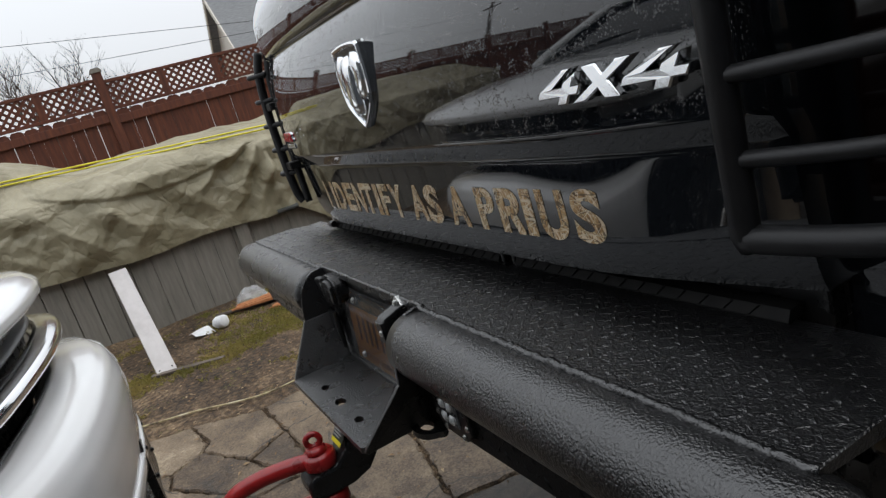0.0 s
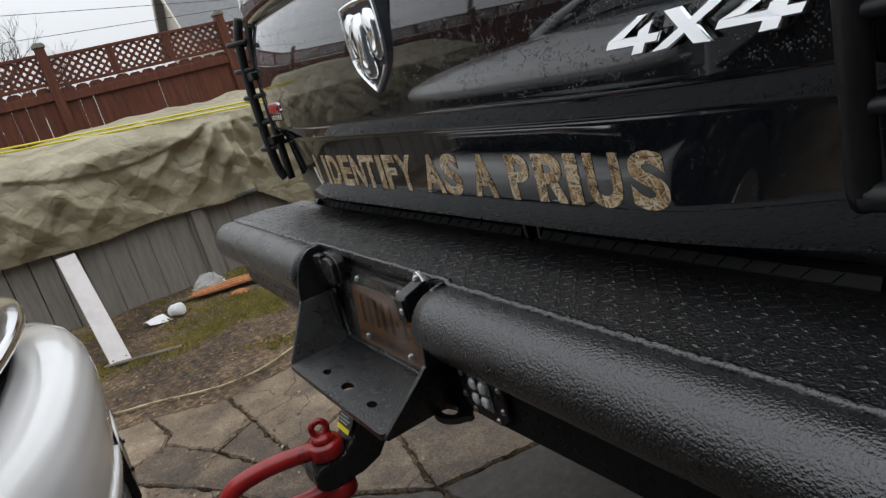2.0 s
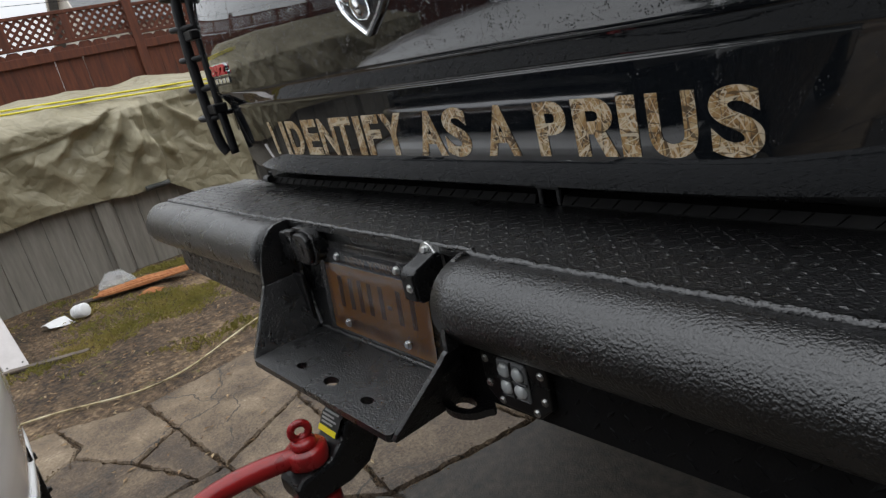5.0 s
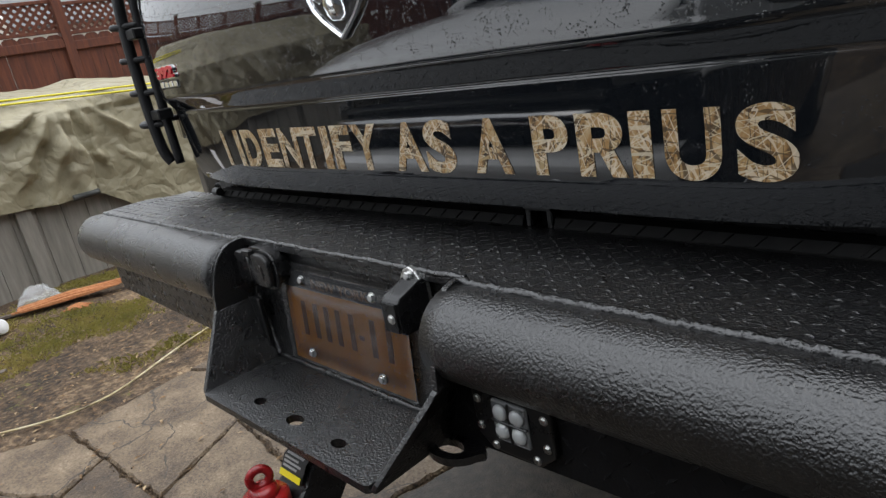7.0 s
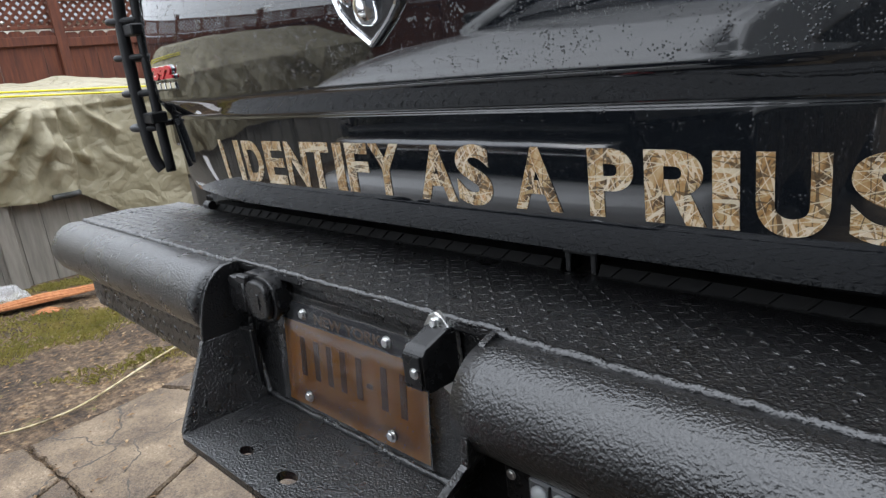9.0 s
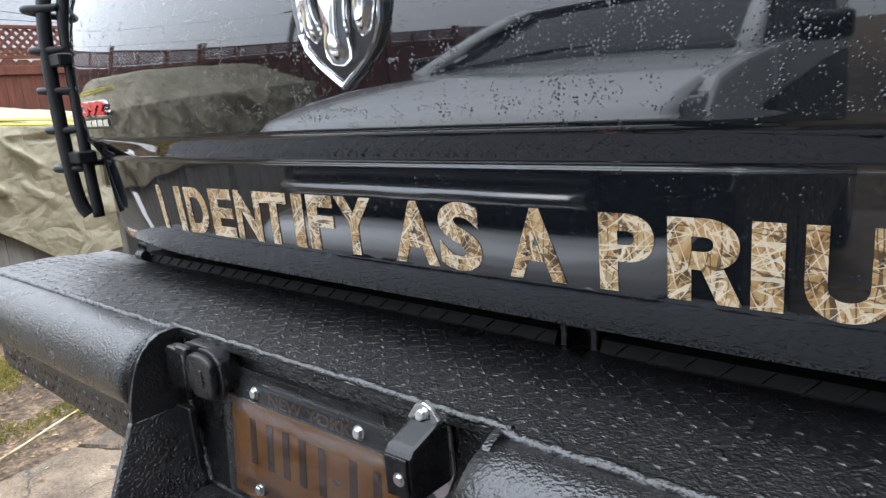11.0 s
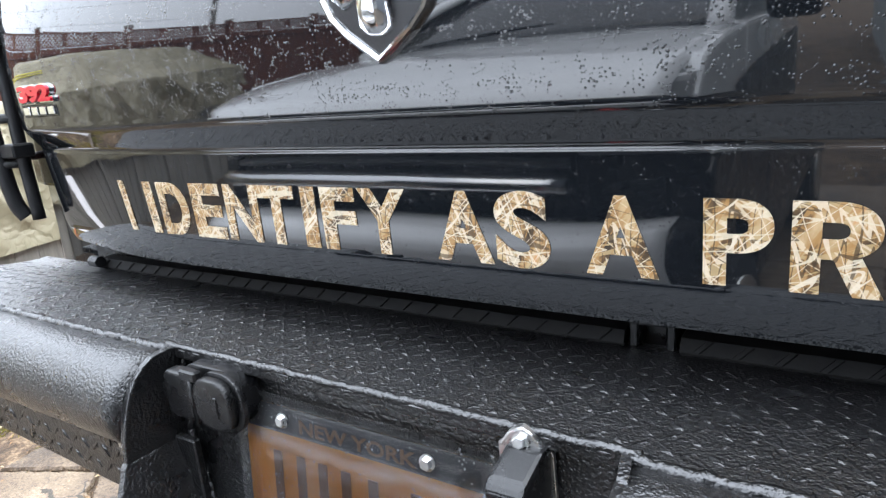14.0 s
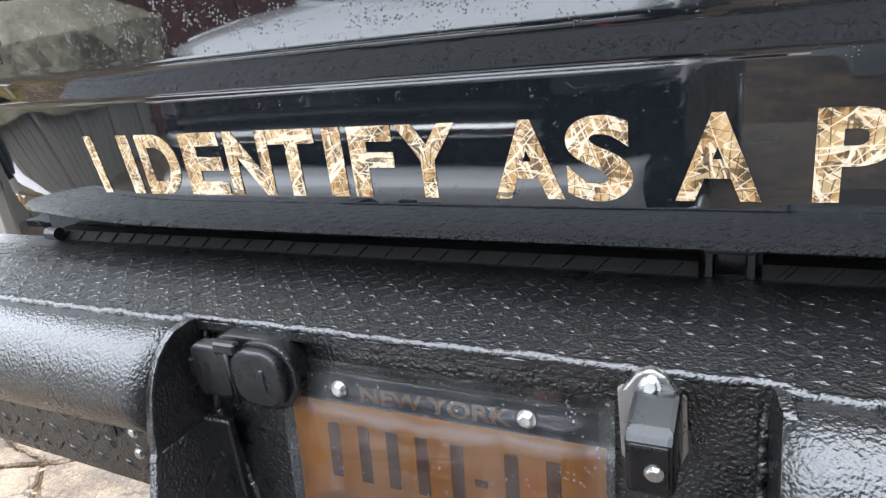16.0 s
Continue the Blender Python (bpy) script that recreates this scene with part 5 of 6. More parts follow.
def tarp_sheet(u, v):
    y = -6.8 + 9.3 * u
    x_face = wall_x(y) + 0.10
    mound = 1.545 + 0.28 * smoothstep(-0.55, -1.3, y) + 0.12 * smoothstep(-1.5, -2.6, y) - 0.1 * smoothstep(1.4, 2.5, y)
    hem = 0.685 + 0.012 * math.sin(y * 6.1 + 0.4) + 0.07 * smoothstep(-0.9, -1.6, y) - 0.025 * smoothstep(0.5, 0.9, y) - 0.34 * min(1.0, max(0.0, (y - 1.1) / 0.45))
    key = [(-0.01 + 0.03, hem), (0.05, hem + 0.25), (0.06, 1.1), (0.04, 1.36), (-0.08, 1.48), (-0.4, mound), (-0.9, mound + 0.06), (-1.45, mound - 0.12), (-1.6, 1.0)]
    t = v * (len(key) - 1)
    i = min(int(t), len(key) - 2)
    f = t - i
    dx = key[i][0] * (1 - f) + key[i + 1][0] * f
    z = key[i][1] * (1 - f) + key[i + 1][1] * f
    wy = y + 0.25 * noise.noise(Vector((y * 0.8, z * 0.9, 1.0)))
    wz = z + 0.25 * noise.noise(Vector((y * 0.9, z * 0.8, 5.0)))
    n = noise.noise(Vector((wy * 0.8 + 3, wz * 1.0, dx)))

    # crumpled facets: bowls that meet in sharp straight ridges
    def facets(size, turn, squash, seed):
        c, k = math.cos(turn), math.sin(turn)
        d = noise.voronoi(Vector(((wy * c - wz * k) / size, (wy * k + wz * c) / (size * squash), seed)))[0]
        return min(d[0] ** 2, 0.8) - 0.25

    # long soft folds, each fading in and out
    def folds(a, b, pitch, seed):
        run = (wy * a + wz * b) / pitch + 0.9 * noise.noise(Vector((wy * 0.7, wz * 0.7, seed)))
        fade = smoothstep(-0.25, 0.3, noise.noise(Vector((wy * 1.1, wz * 1.1, seed + 4))))
        t = run % 1.0
        return fade * ((t / 0.7 if t < 0.7 else (1 - t) / 0.3) - 0.5)
    amp = smoothstep(0.0, 0.1, v) * 0.7 + 0.3
    off = amp * (0.09 * n + 0.075 * folds(0.75, -0.65, 0.62, 3.3) + 0.055 * folds(-0.7, -0.7, 0.5, 1.7) + 0.085 * facets(0.62, 0.75, 0.45, 2.5) + 0.042 * facets(0.4, -0.7, 0.4, 7.5) + 0.008 * facets(0.2, 0.4, 0.45, 4.5))
    # fan of pleats below the tie
    ang = math.atan2(y - 0.95, 1.5 - z)
    far_off = math.hypot(y - 0.95, 1.5 - z)
    ray = (ang * 2.3 + 0.9 * noise.noise(Vector((y * 1.6, z * 1.6, 5))) + 0.25 * noise.noise(Vector((y * 5, z * 5, 2)))) % 1.0
    fan = (ray / 0.7 if ray < 0.7 else (1 - ray) / 0.3) - 0.5
    off += 0.12 * fan * smoothstep(-0.4, 0.3, noise.noise(Vector((y * 2.1, z * 2.1, 11)))) * smoothstep(0.02, 0.45, far_off) * smoothstep(1.1, 0.7, abs(y - 0.95)) * smoothstep(1.5, 1.4, z)
    # upper layer hanging in a swag between the ties
    swag = 1.42 - 0.2 * (1 - min(1.0, abs(y + 0.1) / 0.95) ** 2) - 0.04 * y
    off += 0.035 * smoothstep(swag - 0.012, swag + 0.012, z) * smoothstep(1.05, 0.9, abs(y + 0.1))
    # hanging pleats gathered under the rope
    gather = smoothstep(0.55, 1.2, y) * smoothstep(1.55, 1.2, z) * smoothstep(0.55, 0.9, z)
    off += 0.055 * gather * (1 - abs(math.sin(y * 11 + 2.2 * z + 1.2 * noise.noise(Vector((y * 2, z * 2, 3))))) * 1.6)
    # past its slanting edge the front cloth gives way to a second layer further back
    edge = 1.1 + 0.03 * math.sin(z * 9)
    off -= 0.06 * smoothstep(edge - 0.012, edge + 0.012, y) * smoothstep(1.46, 1.3, z)
    off += 0.07 * smoothstep(edge - 0.16, edge - 0.03, y) * smoothstep(edge + 0.01, edge - 0.01, y) * smoothstep(1.46, 1.1, z)
    s = smoothstep(1.30, 1.5, z) if v > 0.35 else 0.0
    reach = dx + off * (1 - s)
    if z < 1.3 and v < 0.5:
        reach = max(reach, 0.005 + 0.2 * max(reach, -0.02))
    return (x_face + reach, y, z + off * 0.35 * s)


tarp = part("tarpaulin", grid(520, 130, tarp_sheet), TARP, None, smooth=True)
tagged(tarp, "creased tan tarpaulin draped over the pool wall, tied with yellow rope", "tarpaulin")


def hem_line(y0, y1, n=50):
    return [Vector(tarp_sheet((y0 + (y1 - y0) * k / n + 6.8) / 9.3, 0.0)) + Vector((0.012, 0, 0.01)) for k in range(n + 1)]


part("hem", tube(hem_line(0.9, 1.09, 14), 0.024, 8), HEM, tarp, "dark folded hem", True)


def rope(z0, z1, y0, y1, name, sag=0.0):
    pts = []
    for k in range(71):
        f = k / 70
        y, z = y0 + (y1 - y0) * f, z0 + (z1 - z0) * f - sag * math.sin(math.pi * f)
        best = max((tarp_sheet((y + 6.8) / 9.3, v) for v in (0.3, 0.34, 0.38, 0.42, 0.46, 0.5, 0.54, 0.58, 0.62)), key=lambda p: -abs(p[2] - z))
        pts.append((best[0] + 0.03, y, max(z, best[2] - 0.02)))
    sm = [Vector((sum(pts[min(max(i + d, 0), 70)][0] for d in (-3, -2, -1, 0, 1, 2, 3)) / 7 + 0.015, pts[i][1], z0 + (z1 - z0) * i / 70)) for i in range(71)]
    ob = part(name, tube(sm, 0.0085, 7), ROPE_YELLOW, smooth=True)
    return tagged(ob, "bright yellow rope tied round the tarpaulin", "rope", "tarpaulin ropes")


rope(1.69, 1.44, -1.6, 1.9, "yellow_rope")
rope(1.66, 1.40, -1.6, 1.9, "yellow_rope")

# ---- things lying in the yard ----
board = thing("leaning_board", "white painted board leaning on the pool wall", "board")
bm = box((-0.07, -0.011, 0), (0.07, 0.011, 1.16), 0.003)
foot, head_at = Vector((-3.97, -0.56, 0.0)), Vector((-4.9, -0.62, 0.72))
up = (head_at - foot).normalized()
side = Vector((0, 0, 1)).cross(up).normalized()
m = Matrix((side, up.cross(side), up)).transposed().to_4x4()
bm.transform(Matrix.Translation(foot) @ m)
part("panel", bm, WHITE_BOARD, board)
for sx in (-0.045, 0.045):
    for so in (-1, 1):
        p = foot + up * 0.035 + side * sx + so * 0.0112 * up.cross(side)
        part("screw_hole", tube([p, p + so * 0.002 * up.cross(side)], 0.006, 10), RUBBER, board)

cup = thing("foam_cup", "white foam cup lying on the soil", "cup")
bm = tube([(-4.62, -0.08, 0.05), (-4.60, -0.07, 0.052), (-4.55, -0.03, 0.06), (-4.52, -0.01, 0.065), (-4.515, -0.006, 0.066)], [0.022, 0.042, 0.05, 0.053, 0.047], 20)
part("shell", bm, STYRO, cup, smooth=True)
for k in range(3):
    f = 0.35 + 0.2 * k
    c = Vector((-4.62, -0.08, 0.05)).lerp(Vector((-4.515, -0.006, 0.066)), f)
    part("ridge", tube([c, c + Vector((0.006, 0.004, 0.001))], 0.0505 + 0.0015 * k, 20), STYRO, cup, smooth=True)
bm = solid(grid(8, 5, lambda u, v: (-4.72 + 0.14 * u, -0.3 + 0.17 * v + 0.04 * u, 0.012 + 0.02 * math.sin(3 * u + 2 * v))), 0.003)
tagged(part("paper_scrap", bm, STYRO), "crumpled white paper scrap on the soil", "litter")


def bag_sheet(u, v):
    a, b = 2 * math.pi * u, math.pi * 0.5 * v
    n = 1 + 0.22 * noise.fractal(Vector((3 * math.cos(a) * math.cos(b), 3 * math.sin(a) * math.cos(b), 3 * v)), 1.0, 2.0, 3)
    return (-4.98 + 0.13 * math.cos(a) * math.cos(b) * n, 0.33 + 0.15 * math.sin(a) * math.cos(b) * n, 0.15 * math.sin(b) * n)


tagged(part("plastic_bag", grid(40, 16, bag_sheet), FILM, smooth=True), "clear crumpled plastic bag by the pool wall", "bag")


def split_wood(name, label, a, b, w, seed, n):
    rng = random.Random(seed)
    log = thing(name, label, "wood")
    a, b = Vector(a), Vector(b)
    d = b - a
    s = Vector((-d.y, d.x, 0)).normalized()
    for k in range(n):
        o = s * (w * (k / (n - 1) - 0.5))
        p, q = a + o + d * rng.uniform(0, 0.08), b + o - d * rng.uniform(0, 0.2)
        r = w / (n + 1.2)
        mid = p.lerp(q, 0.5) + Vector((0, 0, rng.uniform(0.0, 0.02)))
        part("splinter", tube([p, p.lerp(mid, 0.6), mid, q], [r * 0.5, r, r * 1.1, r * 0.3], 5), ORANGE_WOOD, log)


split_wood("split_log", "splintered orange piece of wood on the soil", (-4.86, 0.12, 0.05), (-4.5, 0.98, 0.07), 0.14, 2, 7)
split_wood("wood_chips", "orange wood chips on the soil", (-4.55, 0.4, 0.015), (-4.42, 0.54, 0.015), 0.09, 8, 7)
tagged(part("stick", tube(curve_through([(-4.95, -0.02, 0.02), (-4.8, 0.2, 0.035), (-4.7, 0.45, 0.03)], 5), 0.018, 7), STICK), "dark damp stick on the soil", "stick")
tagged(part("lath", box((-0.28, -0.025, 0), (0.28, 0.025, 0.02), 0.003), STICK), "weathered flat lath on the soil", "wood").matrix_world = pose(-3.86, -0.42, 0.0, 0, 0, 62)
cord_pts = curve_through([(-3.2, -1.05, 0.006), (-3.05, -0.74, 0.008), (-2.93, -0.49, 0.01), (-2.78, -0.27, 0.012), (-2.71, -0.12, 0.01), (-2.70, 0.03, 0.008), (-2.72, 0.14, 0.008), (-2.79, 0.3, 0.008), (-2.88, 0.48, 0.01), (-2.95, 0.63, 0.01), (-3.03, 0.82, 0.008), (-3.2, 1.2, 0.008)], 8)
tagged(part("garden_hose", tube(cord_pts, 0.0062, 8), HOSE, smooth=True), "dirty yellow hose lying along the concrete edge", "hose")
rng = random.Random(17)
bm = bmesh.new()
for k in range(260):
    x, y = rng.uniform(-5.3, -2.7), rng.uniform(-1.0, 1.6)
    r = rng.uniform(0.004, 0.013)
    b = bmesh.new()
    bmesh.ops.create_icosphere(b, subdivisions=1, radius=r)
    for v in b.verts:
        v.co = Vector((v.co.x * rng.uniform(0.8, 1.4), v.co.y, v.co.z * 0.6)) + Vector((x, y, ground_z(x, y)))
    merge(bm, b)
tagged(part("pebbles", bm, CONCRETE), "small grey stones scattered on the soil", "stones", kind="stuff")

# dead leaves and chips
LEAF = grained("dead_leaf", [(0.35, (0.03, 0.018, 0.01)), (0.5, (0.2, 0.11, 0.045)), (0.65, (0.45, 0.34, 0.2))], 12, 0.7, 60, 0.3, 0.002)
rng = random.Random(23)
verts, faces = [], []
for k in range(3200):
    x, y = rng.uniform(-5.35, -1.0), rng.uniform(-1.2, 1.7)
    if x > -2.6 and rng.random() < 0.8:
        continue
    r, a = rng.uniform(0.005, 0.022), rng.uniform(0, 6.28)
    z = max(ground_z(x, y), 0.004 if x > -2.6 else -1) + 0.003
    n = len(verts)
    for j, (u, v, h) in enumerate(((-1, 0, 0), (0, 0.4, 0.25), (1, 0, 0.1), (0, -0.4, 0.3))):
        verts.append((x + r * (u * math.cos(a) - v * math.sin(a)), y + r * (u * math.sin(a) + v * math.cos(a)), z + h * r))
    faces += [(n, n + 1, n + 2), (n, n + 2, n + 3)]
me = bpy.data.meshes.new("leaf_litter")
me.from_pydata(verts, [], faces)
me.materials.append(LEAF)
tagged(new("leaf_litter", me), "brown dead leaves and chips on the soil", "leaves", kind="stuff")

# grass tufts
def grass(n, seed):
    rng = random.Random(seed)
    verts, faces = [], []
    count = 0
    while count < n:
        x, y = rng.uniform(-5.3, -2.75), rng.uniform(-1.1, 1.7)
        patch = noise.fractal(Vector((x * 1.2 + 5, y * 1.2, 3.0)), 1.0, 2.0, 3)
        near = 0.3 * smoothstep(-3.4, -4.2, x) - 0.12 * smoothstep(-4.9, -5.2, x)
        if patch + near < rng.uniform(0.12, 0.65):
            continue
        count += 1
        z = ground_z(x, y) - 0.004
        for _ in range(3):
            a, h = rng.uniform(0, 6.28), rng.uniform(0.012, 0.042)
            lean_x, lean_y = rng.uniform(-0.035, 0.035), rng.uniform(-0.035, 0.035)
            w = 0.0028
            px, py = x + rng.uniform(-0.02, 0.02), y + rng.uniform(-0.02, 0.02)
            k = len(verts)
            verts += [(px - w * math.cos(a), py - w * math.sin(a), z), (px + w * math.cos(a), py + w * math.sin(a), z), (px + lean_x * 0.4, py + lean_y * 0.4, z + h * 0.7), (px + lean_x, py + lean_y, z + h * 0.8)]
            faces += [(k, k + 1, k + 2), (k + 1, k + 3, k + 2)]
    me = bpy.data.meshes.new("grass")
    me.from_pydata(verts, [], faces)
    me.materials.append(GRASS)
    return new("grass", me)


tagged(grass(4200, 4), "thin yellow-green winter grass on the soil", "grass", kind="stuff")

# ---- distance: house gable over the fence, bare trees, wires ----
def house(name, label, cx, cy, wx, wy, eave, ridge, turn, wall_mat, windows):
    h = thing(name, label, "house", (cx, cy, 0))
    h.rotation_euler = (0, 0, radians(turn))
    part("wall", prism([(-wx, 0), (wx, 0), (wx, eave), (0, ridge), (-wx, eave)], "y", -wy, wy), wall_mat, h, "sided gable walls")
    for s in (-1, 1):
        d = Vector((s * wx, eave)) - Vector((0, ridge))
        n = Vector((-d.y, d.x)).normalized() * 0.12 * s
        p, q = Vector((0, ridge)), Vector((s * wx, eave)) + d.normalized() * 0.5
        part("roof", prism([tuple(p), tuple(q), tuple(q + n), tuple(p + n)], "y", -wy - 0.4, wy + 0.4), SIDING, h, "grey shingle roof")
        part("bargeboard", prism([tuple(p - n * 0.9), tuple(q - n * 0.9), tuple(q + n), tuple(p + n)], "y", -wy - 0.46, -wy - 0.4), TRIM, h, "cream bargeboard")
    for wx0, wz0, ww, wh in windows:
        w = part("window", box((wx0 - ww / 2, -wy - 0.04, wz0), (wx0 + ww / 2, -wy + 0.02, wz0 + wh)), GLASS, h, "dark window")
        for lo, hi in (((wx0 - ww / 2 - 0.1, wz0 - 0.1), (wx0 + ww / 2 + 0.1, wz0)), ((wx0 - ww / 2 - 0.1, wz0 + wh), (wx0 + ww / 2 + 0.1, wz0 + wh + 0.1)), ((wx0 - ww / 2 - 0.1, wz0), (wx0 - ww / 2, wz0 + wh)), ((wx0 + ww / 2, wz0), (wx0 + ww / 2 + 0.1, wz0 + wh)), ((wx0 - ww / 2, wz0 + wh * 0.48), (wx0 + ww / 2, wz0 + wh * 0.52))):
            part("window_frame", box((lo[0], -wy - 0.09, lo[1]), (hi[0], -wy, hi[1])), STYRO, w, "white window frame")
    return h


VINYL = grained("slate_lap_siding", [(0.3, (0.06, 0.066, 0.075)), (0.8, (0.1, 0.108, 0.12))], 2, 0.6, 30, 0.2, 0.004, stretch=(1, 1, 5))
PALE_VINYL = grained("pale_grey_lap_siding", [(0.3, (0.17, 0.19, 0.19)), (0.8, (0.24, 0.26, 0.26))], 2, 0.6, 30, 0.2, 0.004, stretch=(1, 1, 5))
house("gable_house", "grey shingled house with cream trim beyond the fence", -31.9, 12.1, 2.75, 5.0, 4.5, 7.5, 0, TRIM, ())
house("yard_house", "pale grey sided house with white framed windows behind the vehicles", 6.4, -12.0, 5.4, 4.5, 5.6, 8.6, 180, PALE_VINYL, ((-3.4, 1.3, 1.1, 1.5), (-0.8, 1.3, 1.7, 1.5), (2.2, 1.3, 1.1, 1.5), (4.2, 1.3, 1.1, 1.5), (-2.2, 3.9, 1.1, 1.4), (1.8, 3.9, 1.1, 1.4)))


# unseen house form, added to hold back light from the right
house("light_block_house", "unseen dark house form that blocks light from the right", 10.5, 1.0, 5.6, 8.0, 5.4, 8.4, 0, VINYL, ())


def bare_tree(x, y, tall, seed):
    rng = random.Random(seed)
    t = thing("bare_tree", "leafless winter tree beyond the fence", "tree", (0, 0, 0), "bare trees")
    trunk, twigs = bmesh.new(), bmesh.new()
    top = Vector((x, y, tall * 0.35))
    add_tube(trunk, [(x, y, -0.1), (x + 0.05, y, tall * 0.18), top], [tall * 0.03, tall * 0.024, tall * 0.019], 9)

    def grow(p, d, length, r, level):
        pts = [p]
        dd = d.copy()
        for _ in range(4):
            dd = (dd + Vector((rng.uniform(-0.2, 0.2), rng.uniform(-0.2, 0.2), rng.uniform(-0.05, 0.16)))).normalized()
            pts.append(pts[-1] + dd * length / 4)
        add_tube(trunk if level == 0 else twigs, pts, [r, r * 0.85, r * 0.7, r * 0.55, r * 0.4], 5 if level < 2 else 3, False)
        if level < 4:
            for k in range(rng.randint(3, 4) if level < 3 else 3):
                f = pts[rng.randint(2, 4)]
                nd = (dd + Vector((rng.uniform(-0.8, 0.8), rng.uniform(-0.8, 0.8), rng.uniform(-0.2, 0.6)))).normalized()
                grow(f, nd, length * rng.uniform(0.55, 0.75), r * 0.48, level + 1)

    for k in range(5):
        a = k * 1.256 + rng.uniform(-0.3, 0.3)
        grow(top, Vector((math.cos(a) * 0.55, math.sin(a) * 0.55, 0.85)).normalized(), tall * 0.27, tall * 0.011, 0)
    part("trunk", trunk, BARK, t, "grey-brown trunk")
    part("crown", twigs, BARK, t, "fine bare twigs")


bare_tree(-30.0, -1.0, 7.3, 3)
bare_tree(-30.0, 0.9, 6.3, 5)

for y_pole, arm in ((-17.0, 7.6), (13.5, 4.5)):
    pole = thing("utility_pole", "weathered wooden utility pole with a crossarm", "utility pole", (0, 0, 0), "utility poles")
    part("pole_shaft", tube([(-22.0, y_pole, -0.1), (-22.0, y_pole, arm + 0.6)], [0.17, 0.13], 12), BARK, pole)
    part("crossarm", box((-22.9, y_pole - 0.06, arm), (-21.1, y_pole + 0.06, arm + 0.14), 0.01), BARK, pole)
for z0, z1, sag in ((7.4, 3.9, 0.05), (5.5, 4.1, 0.05)):
    pts = [(-22.0, -17 + 30.5 * k / 30, z0 + (z1 - z0) * k / 30 - sag * math.sin(math.pi * k / 30)) for k in range(31)]
    tagged(part("overhead_cable", tube(pts, 0.009, 5), CABLE), "black overhead cable across the sky", "cable", "overhead cables")


# ---- broken concrete slabs ----
def slab(outline, seed, mat=CONCRETE):
    """A slab with ragged edges, drawn in a little from its joints, its top slightly uneven."""
    rng = random.Random(seed)
    c = Vector((sum(p[0] for p in outline) / len(outline), sum(p[1] for p in outline) / len(outline)))
    ring = []
    for k, p in enumerate(outline):
        a, b = Vector(p), Vector(outline[(k + 1) % len(outline)])
        n = max(2, int((b - a).length / 0.035))
        d = (b - a).normalized()
        inward = Vector((-d.y, d.x))
        if inward.dot(c - a) < 0:
            inward = -inward
        for j in range(n):
            q = a.lerp(b, j / n) + inward * (0.004 + rng.uniform(-0.004, 0.007) + 0.012 * max(0.0, rng.uniform(-2.0, 1.0))) + d * rng.uniform(-0.012, 0.012)
            if j == 0:
                q = a + (c - a).normalized() * 0.008
            ring.append(q)
    tilt = (rng.uniform(-0.004, 0.004), rng.uniform(-0.004, 0.004), rng.uniform(-0.004, 0.004))
    bm = bmesh.new()
    def top(q, drop, pull):
        q = q + (c - q).normalized() * pull
        return bm.verts.new((q.x, q.y, tilt[0] + tilt[1] * (q.x - c.x) + tilt[2] * (q.y - c.y) - drop))
    r0 = [top(q, 0.045, -0.002) for q in ring]
    r1 = [top(q, 0.008 + rng.uniform(0, 0.004), 0.0) for q in ring]
    r2 = [top(q, 0.0, 0.009 + rng.uniform(-0.002, 0.005)) for q in ring]
    for a, b in ((r0, r1), (r1, r2)):
        for k in range(len(ring)):
            bm.faces.new((a[k], a[(k + 1) % len(ring)], b[(k + 1) % len(ring)], b[k]))
    face = bm.faces.new(r2)
    bmesh.ops.triangulate(bm, faces=[face])
    return part("slab", bm, mat, paving)


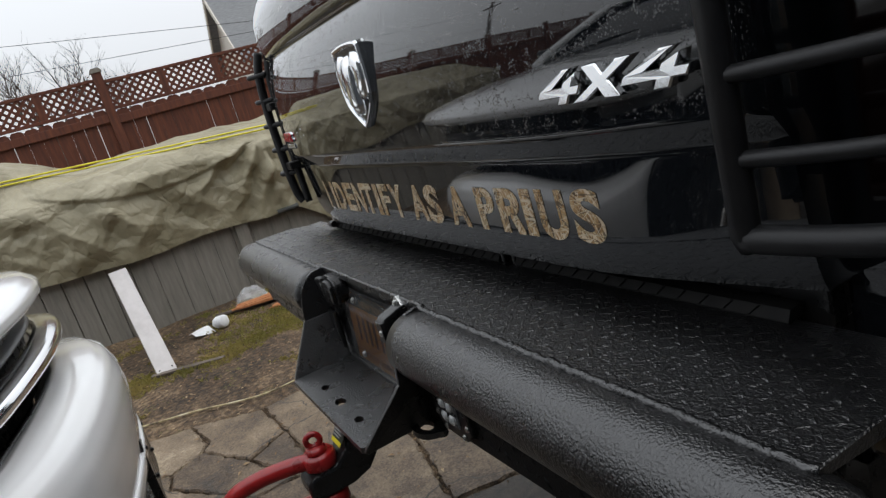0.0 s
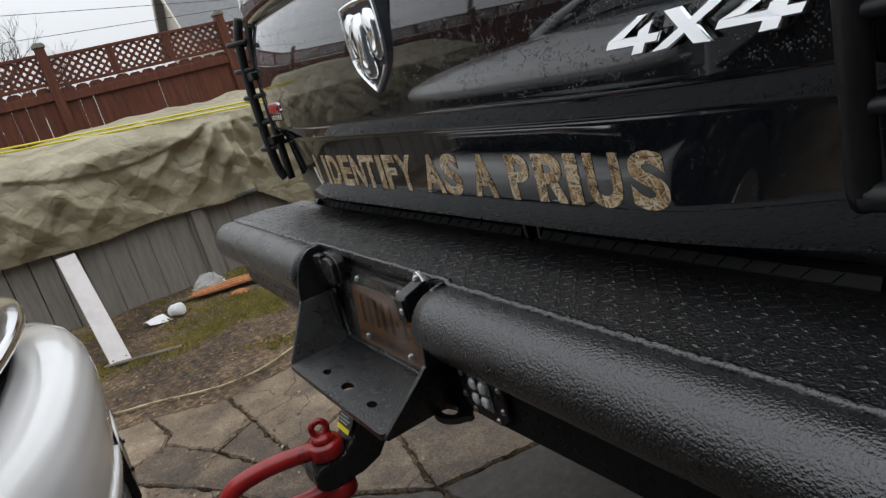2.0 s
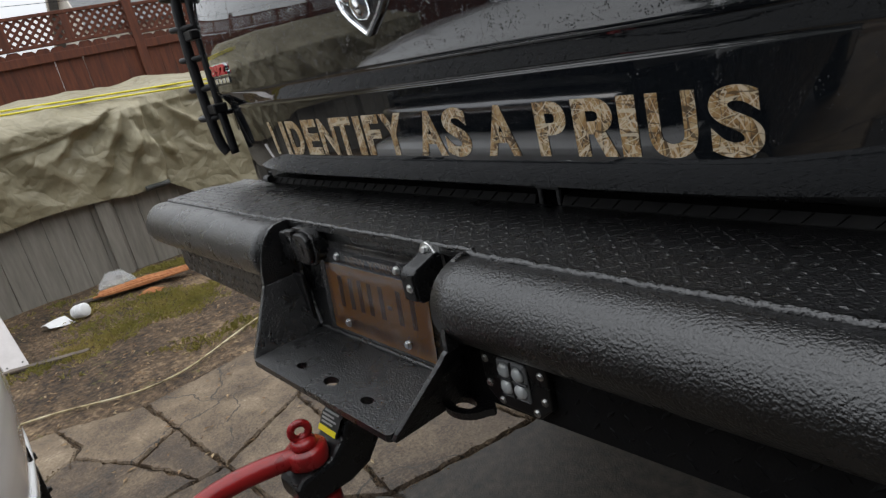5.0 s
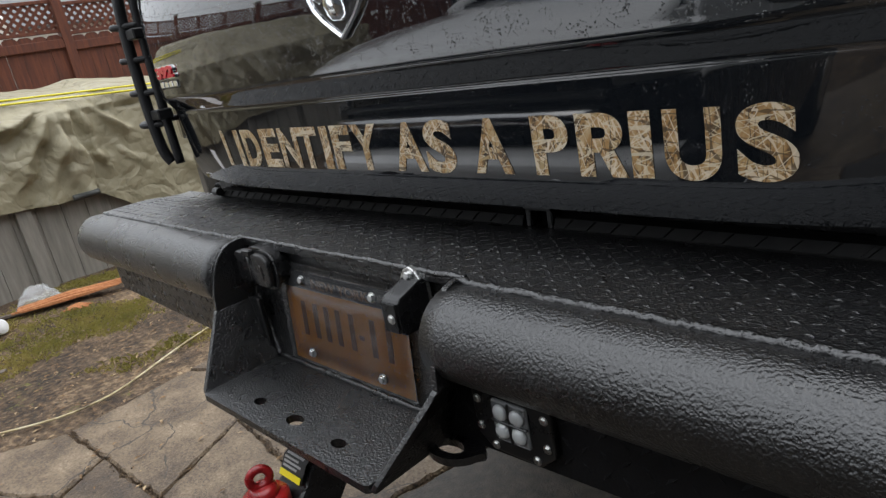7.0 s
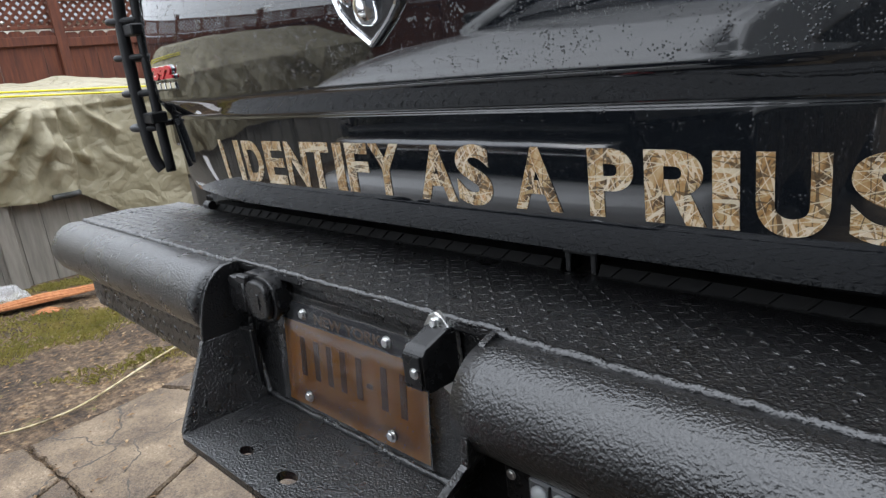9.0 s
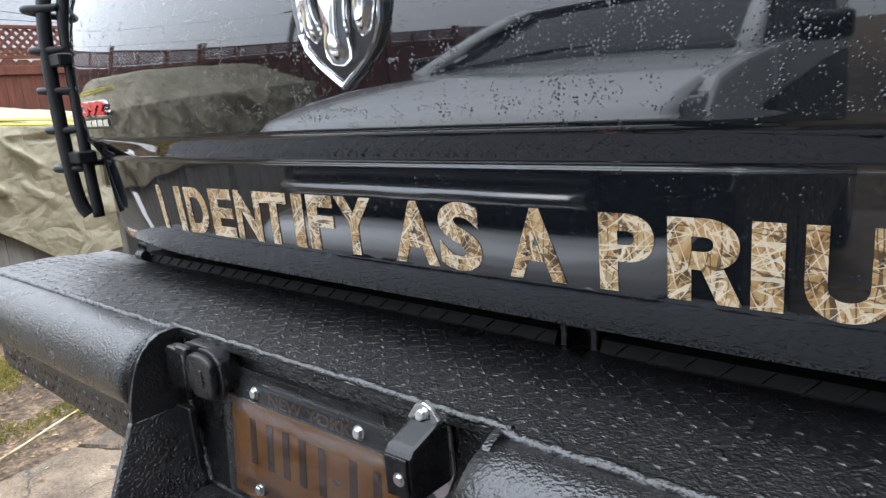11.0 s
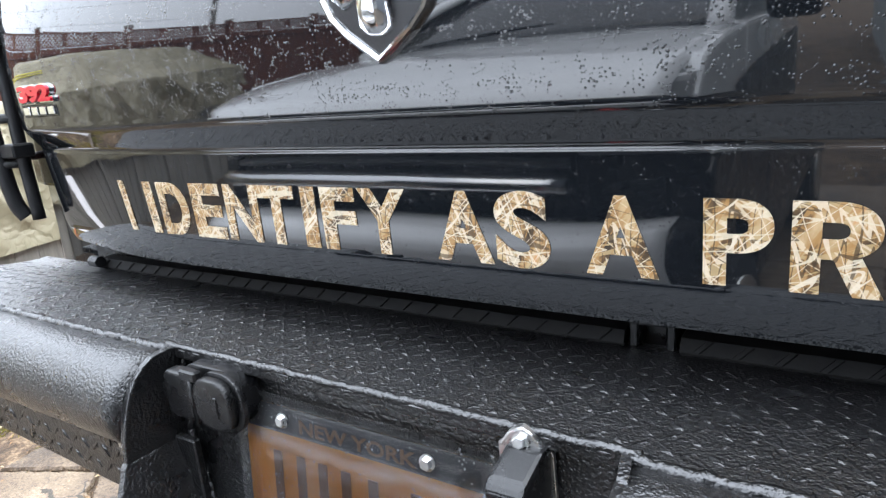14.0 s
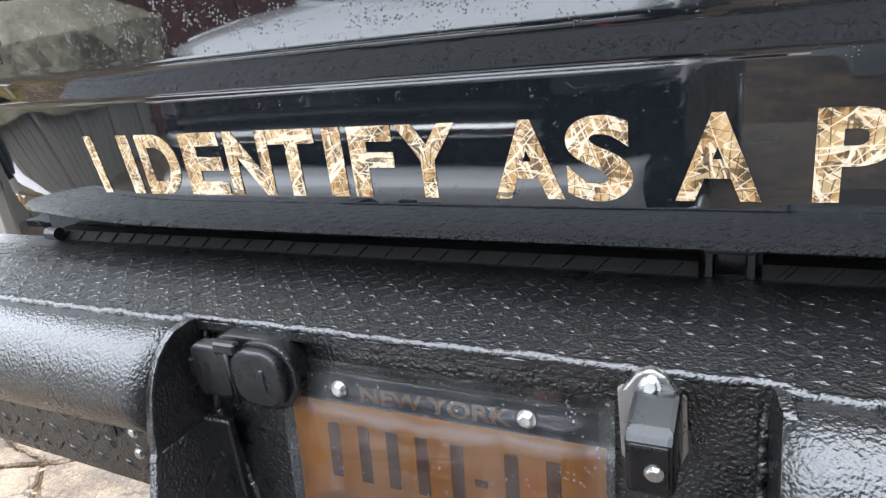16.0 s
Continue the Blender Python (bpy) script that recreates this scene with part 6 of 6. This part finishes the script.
paving = tagged(new("pavement"), "old cracked concrete paving with soil in its joints", "pavement", kind="structure")
E_, D_, N_, B_ = (-1.61, -0.11), (-1.84, 0.345), (-2.17, 0.65), (-2.54, -0.165)
F_, G_, K_ = (-0.75, 0.78), (-0.87, 0.2), (-1.17, -0.09)
slabs = [
    [B_, E_, D_, N_, (-2.58, 0.45)],
    [(-2.58, 0.45), N_, (-2.42, 0.69), (-2.62, 0.77)],
    [(-2.62, 0.77), (-2.42, 0.69), N_, (-2.05, 0.72), (-1.95, 1.5), (-2.7, 1.5)],
    [E_, K_, G_, (-1.44, 0.3), D_],
    [D_, (-1.44, 0.3), G_, F_, (-1.66, 0.73), (-2.05, 0.72), N_],
    [(-2.05, 0.72), (-1.66, 0.73), F_, (-0.7, 1.5), (-1.95, 1.5)],
    [B_, (-2.75, -0.55), (-2.44, -0.5), (-2.34, -0.55), (-2.0, -0.36), (-2.13, -0.14)],
    [(-2.13, -0.14), (-2.0, -0.36), (-1.61, -0.22), E_],
    [(-2.44, -0.5), (-2.75, -0.55), (-2.9, -1.0), (-2.3, -0.8), (-2.25, -0.715), (-2.34, -0.55)],
    [(-2.34, -0.55), (-2.25, -0.715), (-2.1, -0.74), (-1.62, -0.42), (-1.61, -0.22), (-2.0, -0.36)],
    [(-1.61, -0.22), (-1.62, -0.42), (-1.36, -0.3), K_, E_],
    [(-2.3, -0.8), (-2.9, -1.0), (-3.0, -1.9), (-1.6, -1.9), (-1.5, -0.6), (-1.62, -0.42), (-2.1, -0.74), (-2.25, -0.715)],
    [(-1.62, -0.42), (-1.5, -0.6), (-1.6, -1.9), (-0.45, -1.9), (-0.5, -0.5), K_, (-1.36, -0.3)],
    [K_, (-0.5, -0.5), (0.2, -0.4), (0.15, 0.3), G_],
    [G_, (0.15, 0.3), (0.2, 1.5), (-0.7, 1.5), F_],
]
# slabs under the truck and to its right get the shade-darkened colour
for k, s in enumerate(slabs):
    slab(s, 40 + k, SHADED_PAVING if k > 12 else CONCRETE)
k = 80
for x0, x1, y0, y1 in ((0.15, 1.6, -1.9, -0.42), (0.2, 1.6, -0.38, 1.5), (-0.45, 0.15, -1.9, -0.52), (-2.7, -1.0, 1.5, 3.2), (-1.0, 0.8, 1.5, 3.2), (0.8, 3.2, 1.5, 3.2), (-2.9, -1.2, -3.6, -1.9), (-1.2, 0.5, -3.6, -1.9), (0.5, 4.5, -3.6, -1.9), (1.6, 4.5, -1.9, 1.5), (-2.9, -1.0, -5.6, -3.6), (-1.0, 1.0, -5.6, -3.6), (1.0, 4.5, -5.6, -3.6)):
    slab([(x0, y0), (x1, y0), (x1, y1), (x0, y1)], k, SHADED_PAVING if x0 > 0.1 else CONCRETE)
    k += 1

# crumbs and grit lying in the joints
rng = random.Random(31)
verts, faces = [], []
for s in slabs:
    for k, p in enumerate(s):
        a, b = Vector(p), Vector(s[(k + 1) % len(s)])
        for _ in range(int((b - a).length / 0.012)):
            q = a.lerp(b, rng.random()) + Vector((rng.gauss(0, 0.012), rng.gauss(0, 0.012)))
            r = rng.uniform(0.002, 0.0065)
            z = 0.0 if rng.random() < 0.4 else -0.006
            n = len(verts)
            for u, v, w in ((-1, -0.6, 0), (1, -0.7, 0), (0.1, 1, 0), (0.1, 0.0, 1)):
                verts.append((q.x + u * r * rng.uniform(0.7, 1.3), q.y + v * r * rng.uniform(0.7, 1.3), z + w * r * 0.9))
            faces += [(n, n + 1, n + 3), (n + 1, n + 2, n + 3), (n + 2, n, n + 3)]
me = bpy.data.meshes.new("joint_rubble")
me.from_pydata(verts, [], faces)
me.materials.append(SOIL)
tagged(new("joint_rubble", me), "brown grit and crumbs along the concrete joints", "grit", kind="stuff")
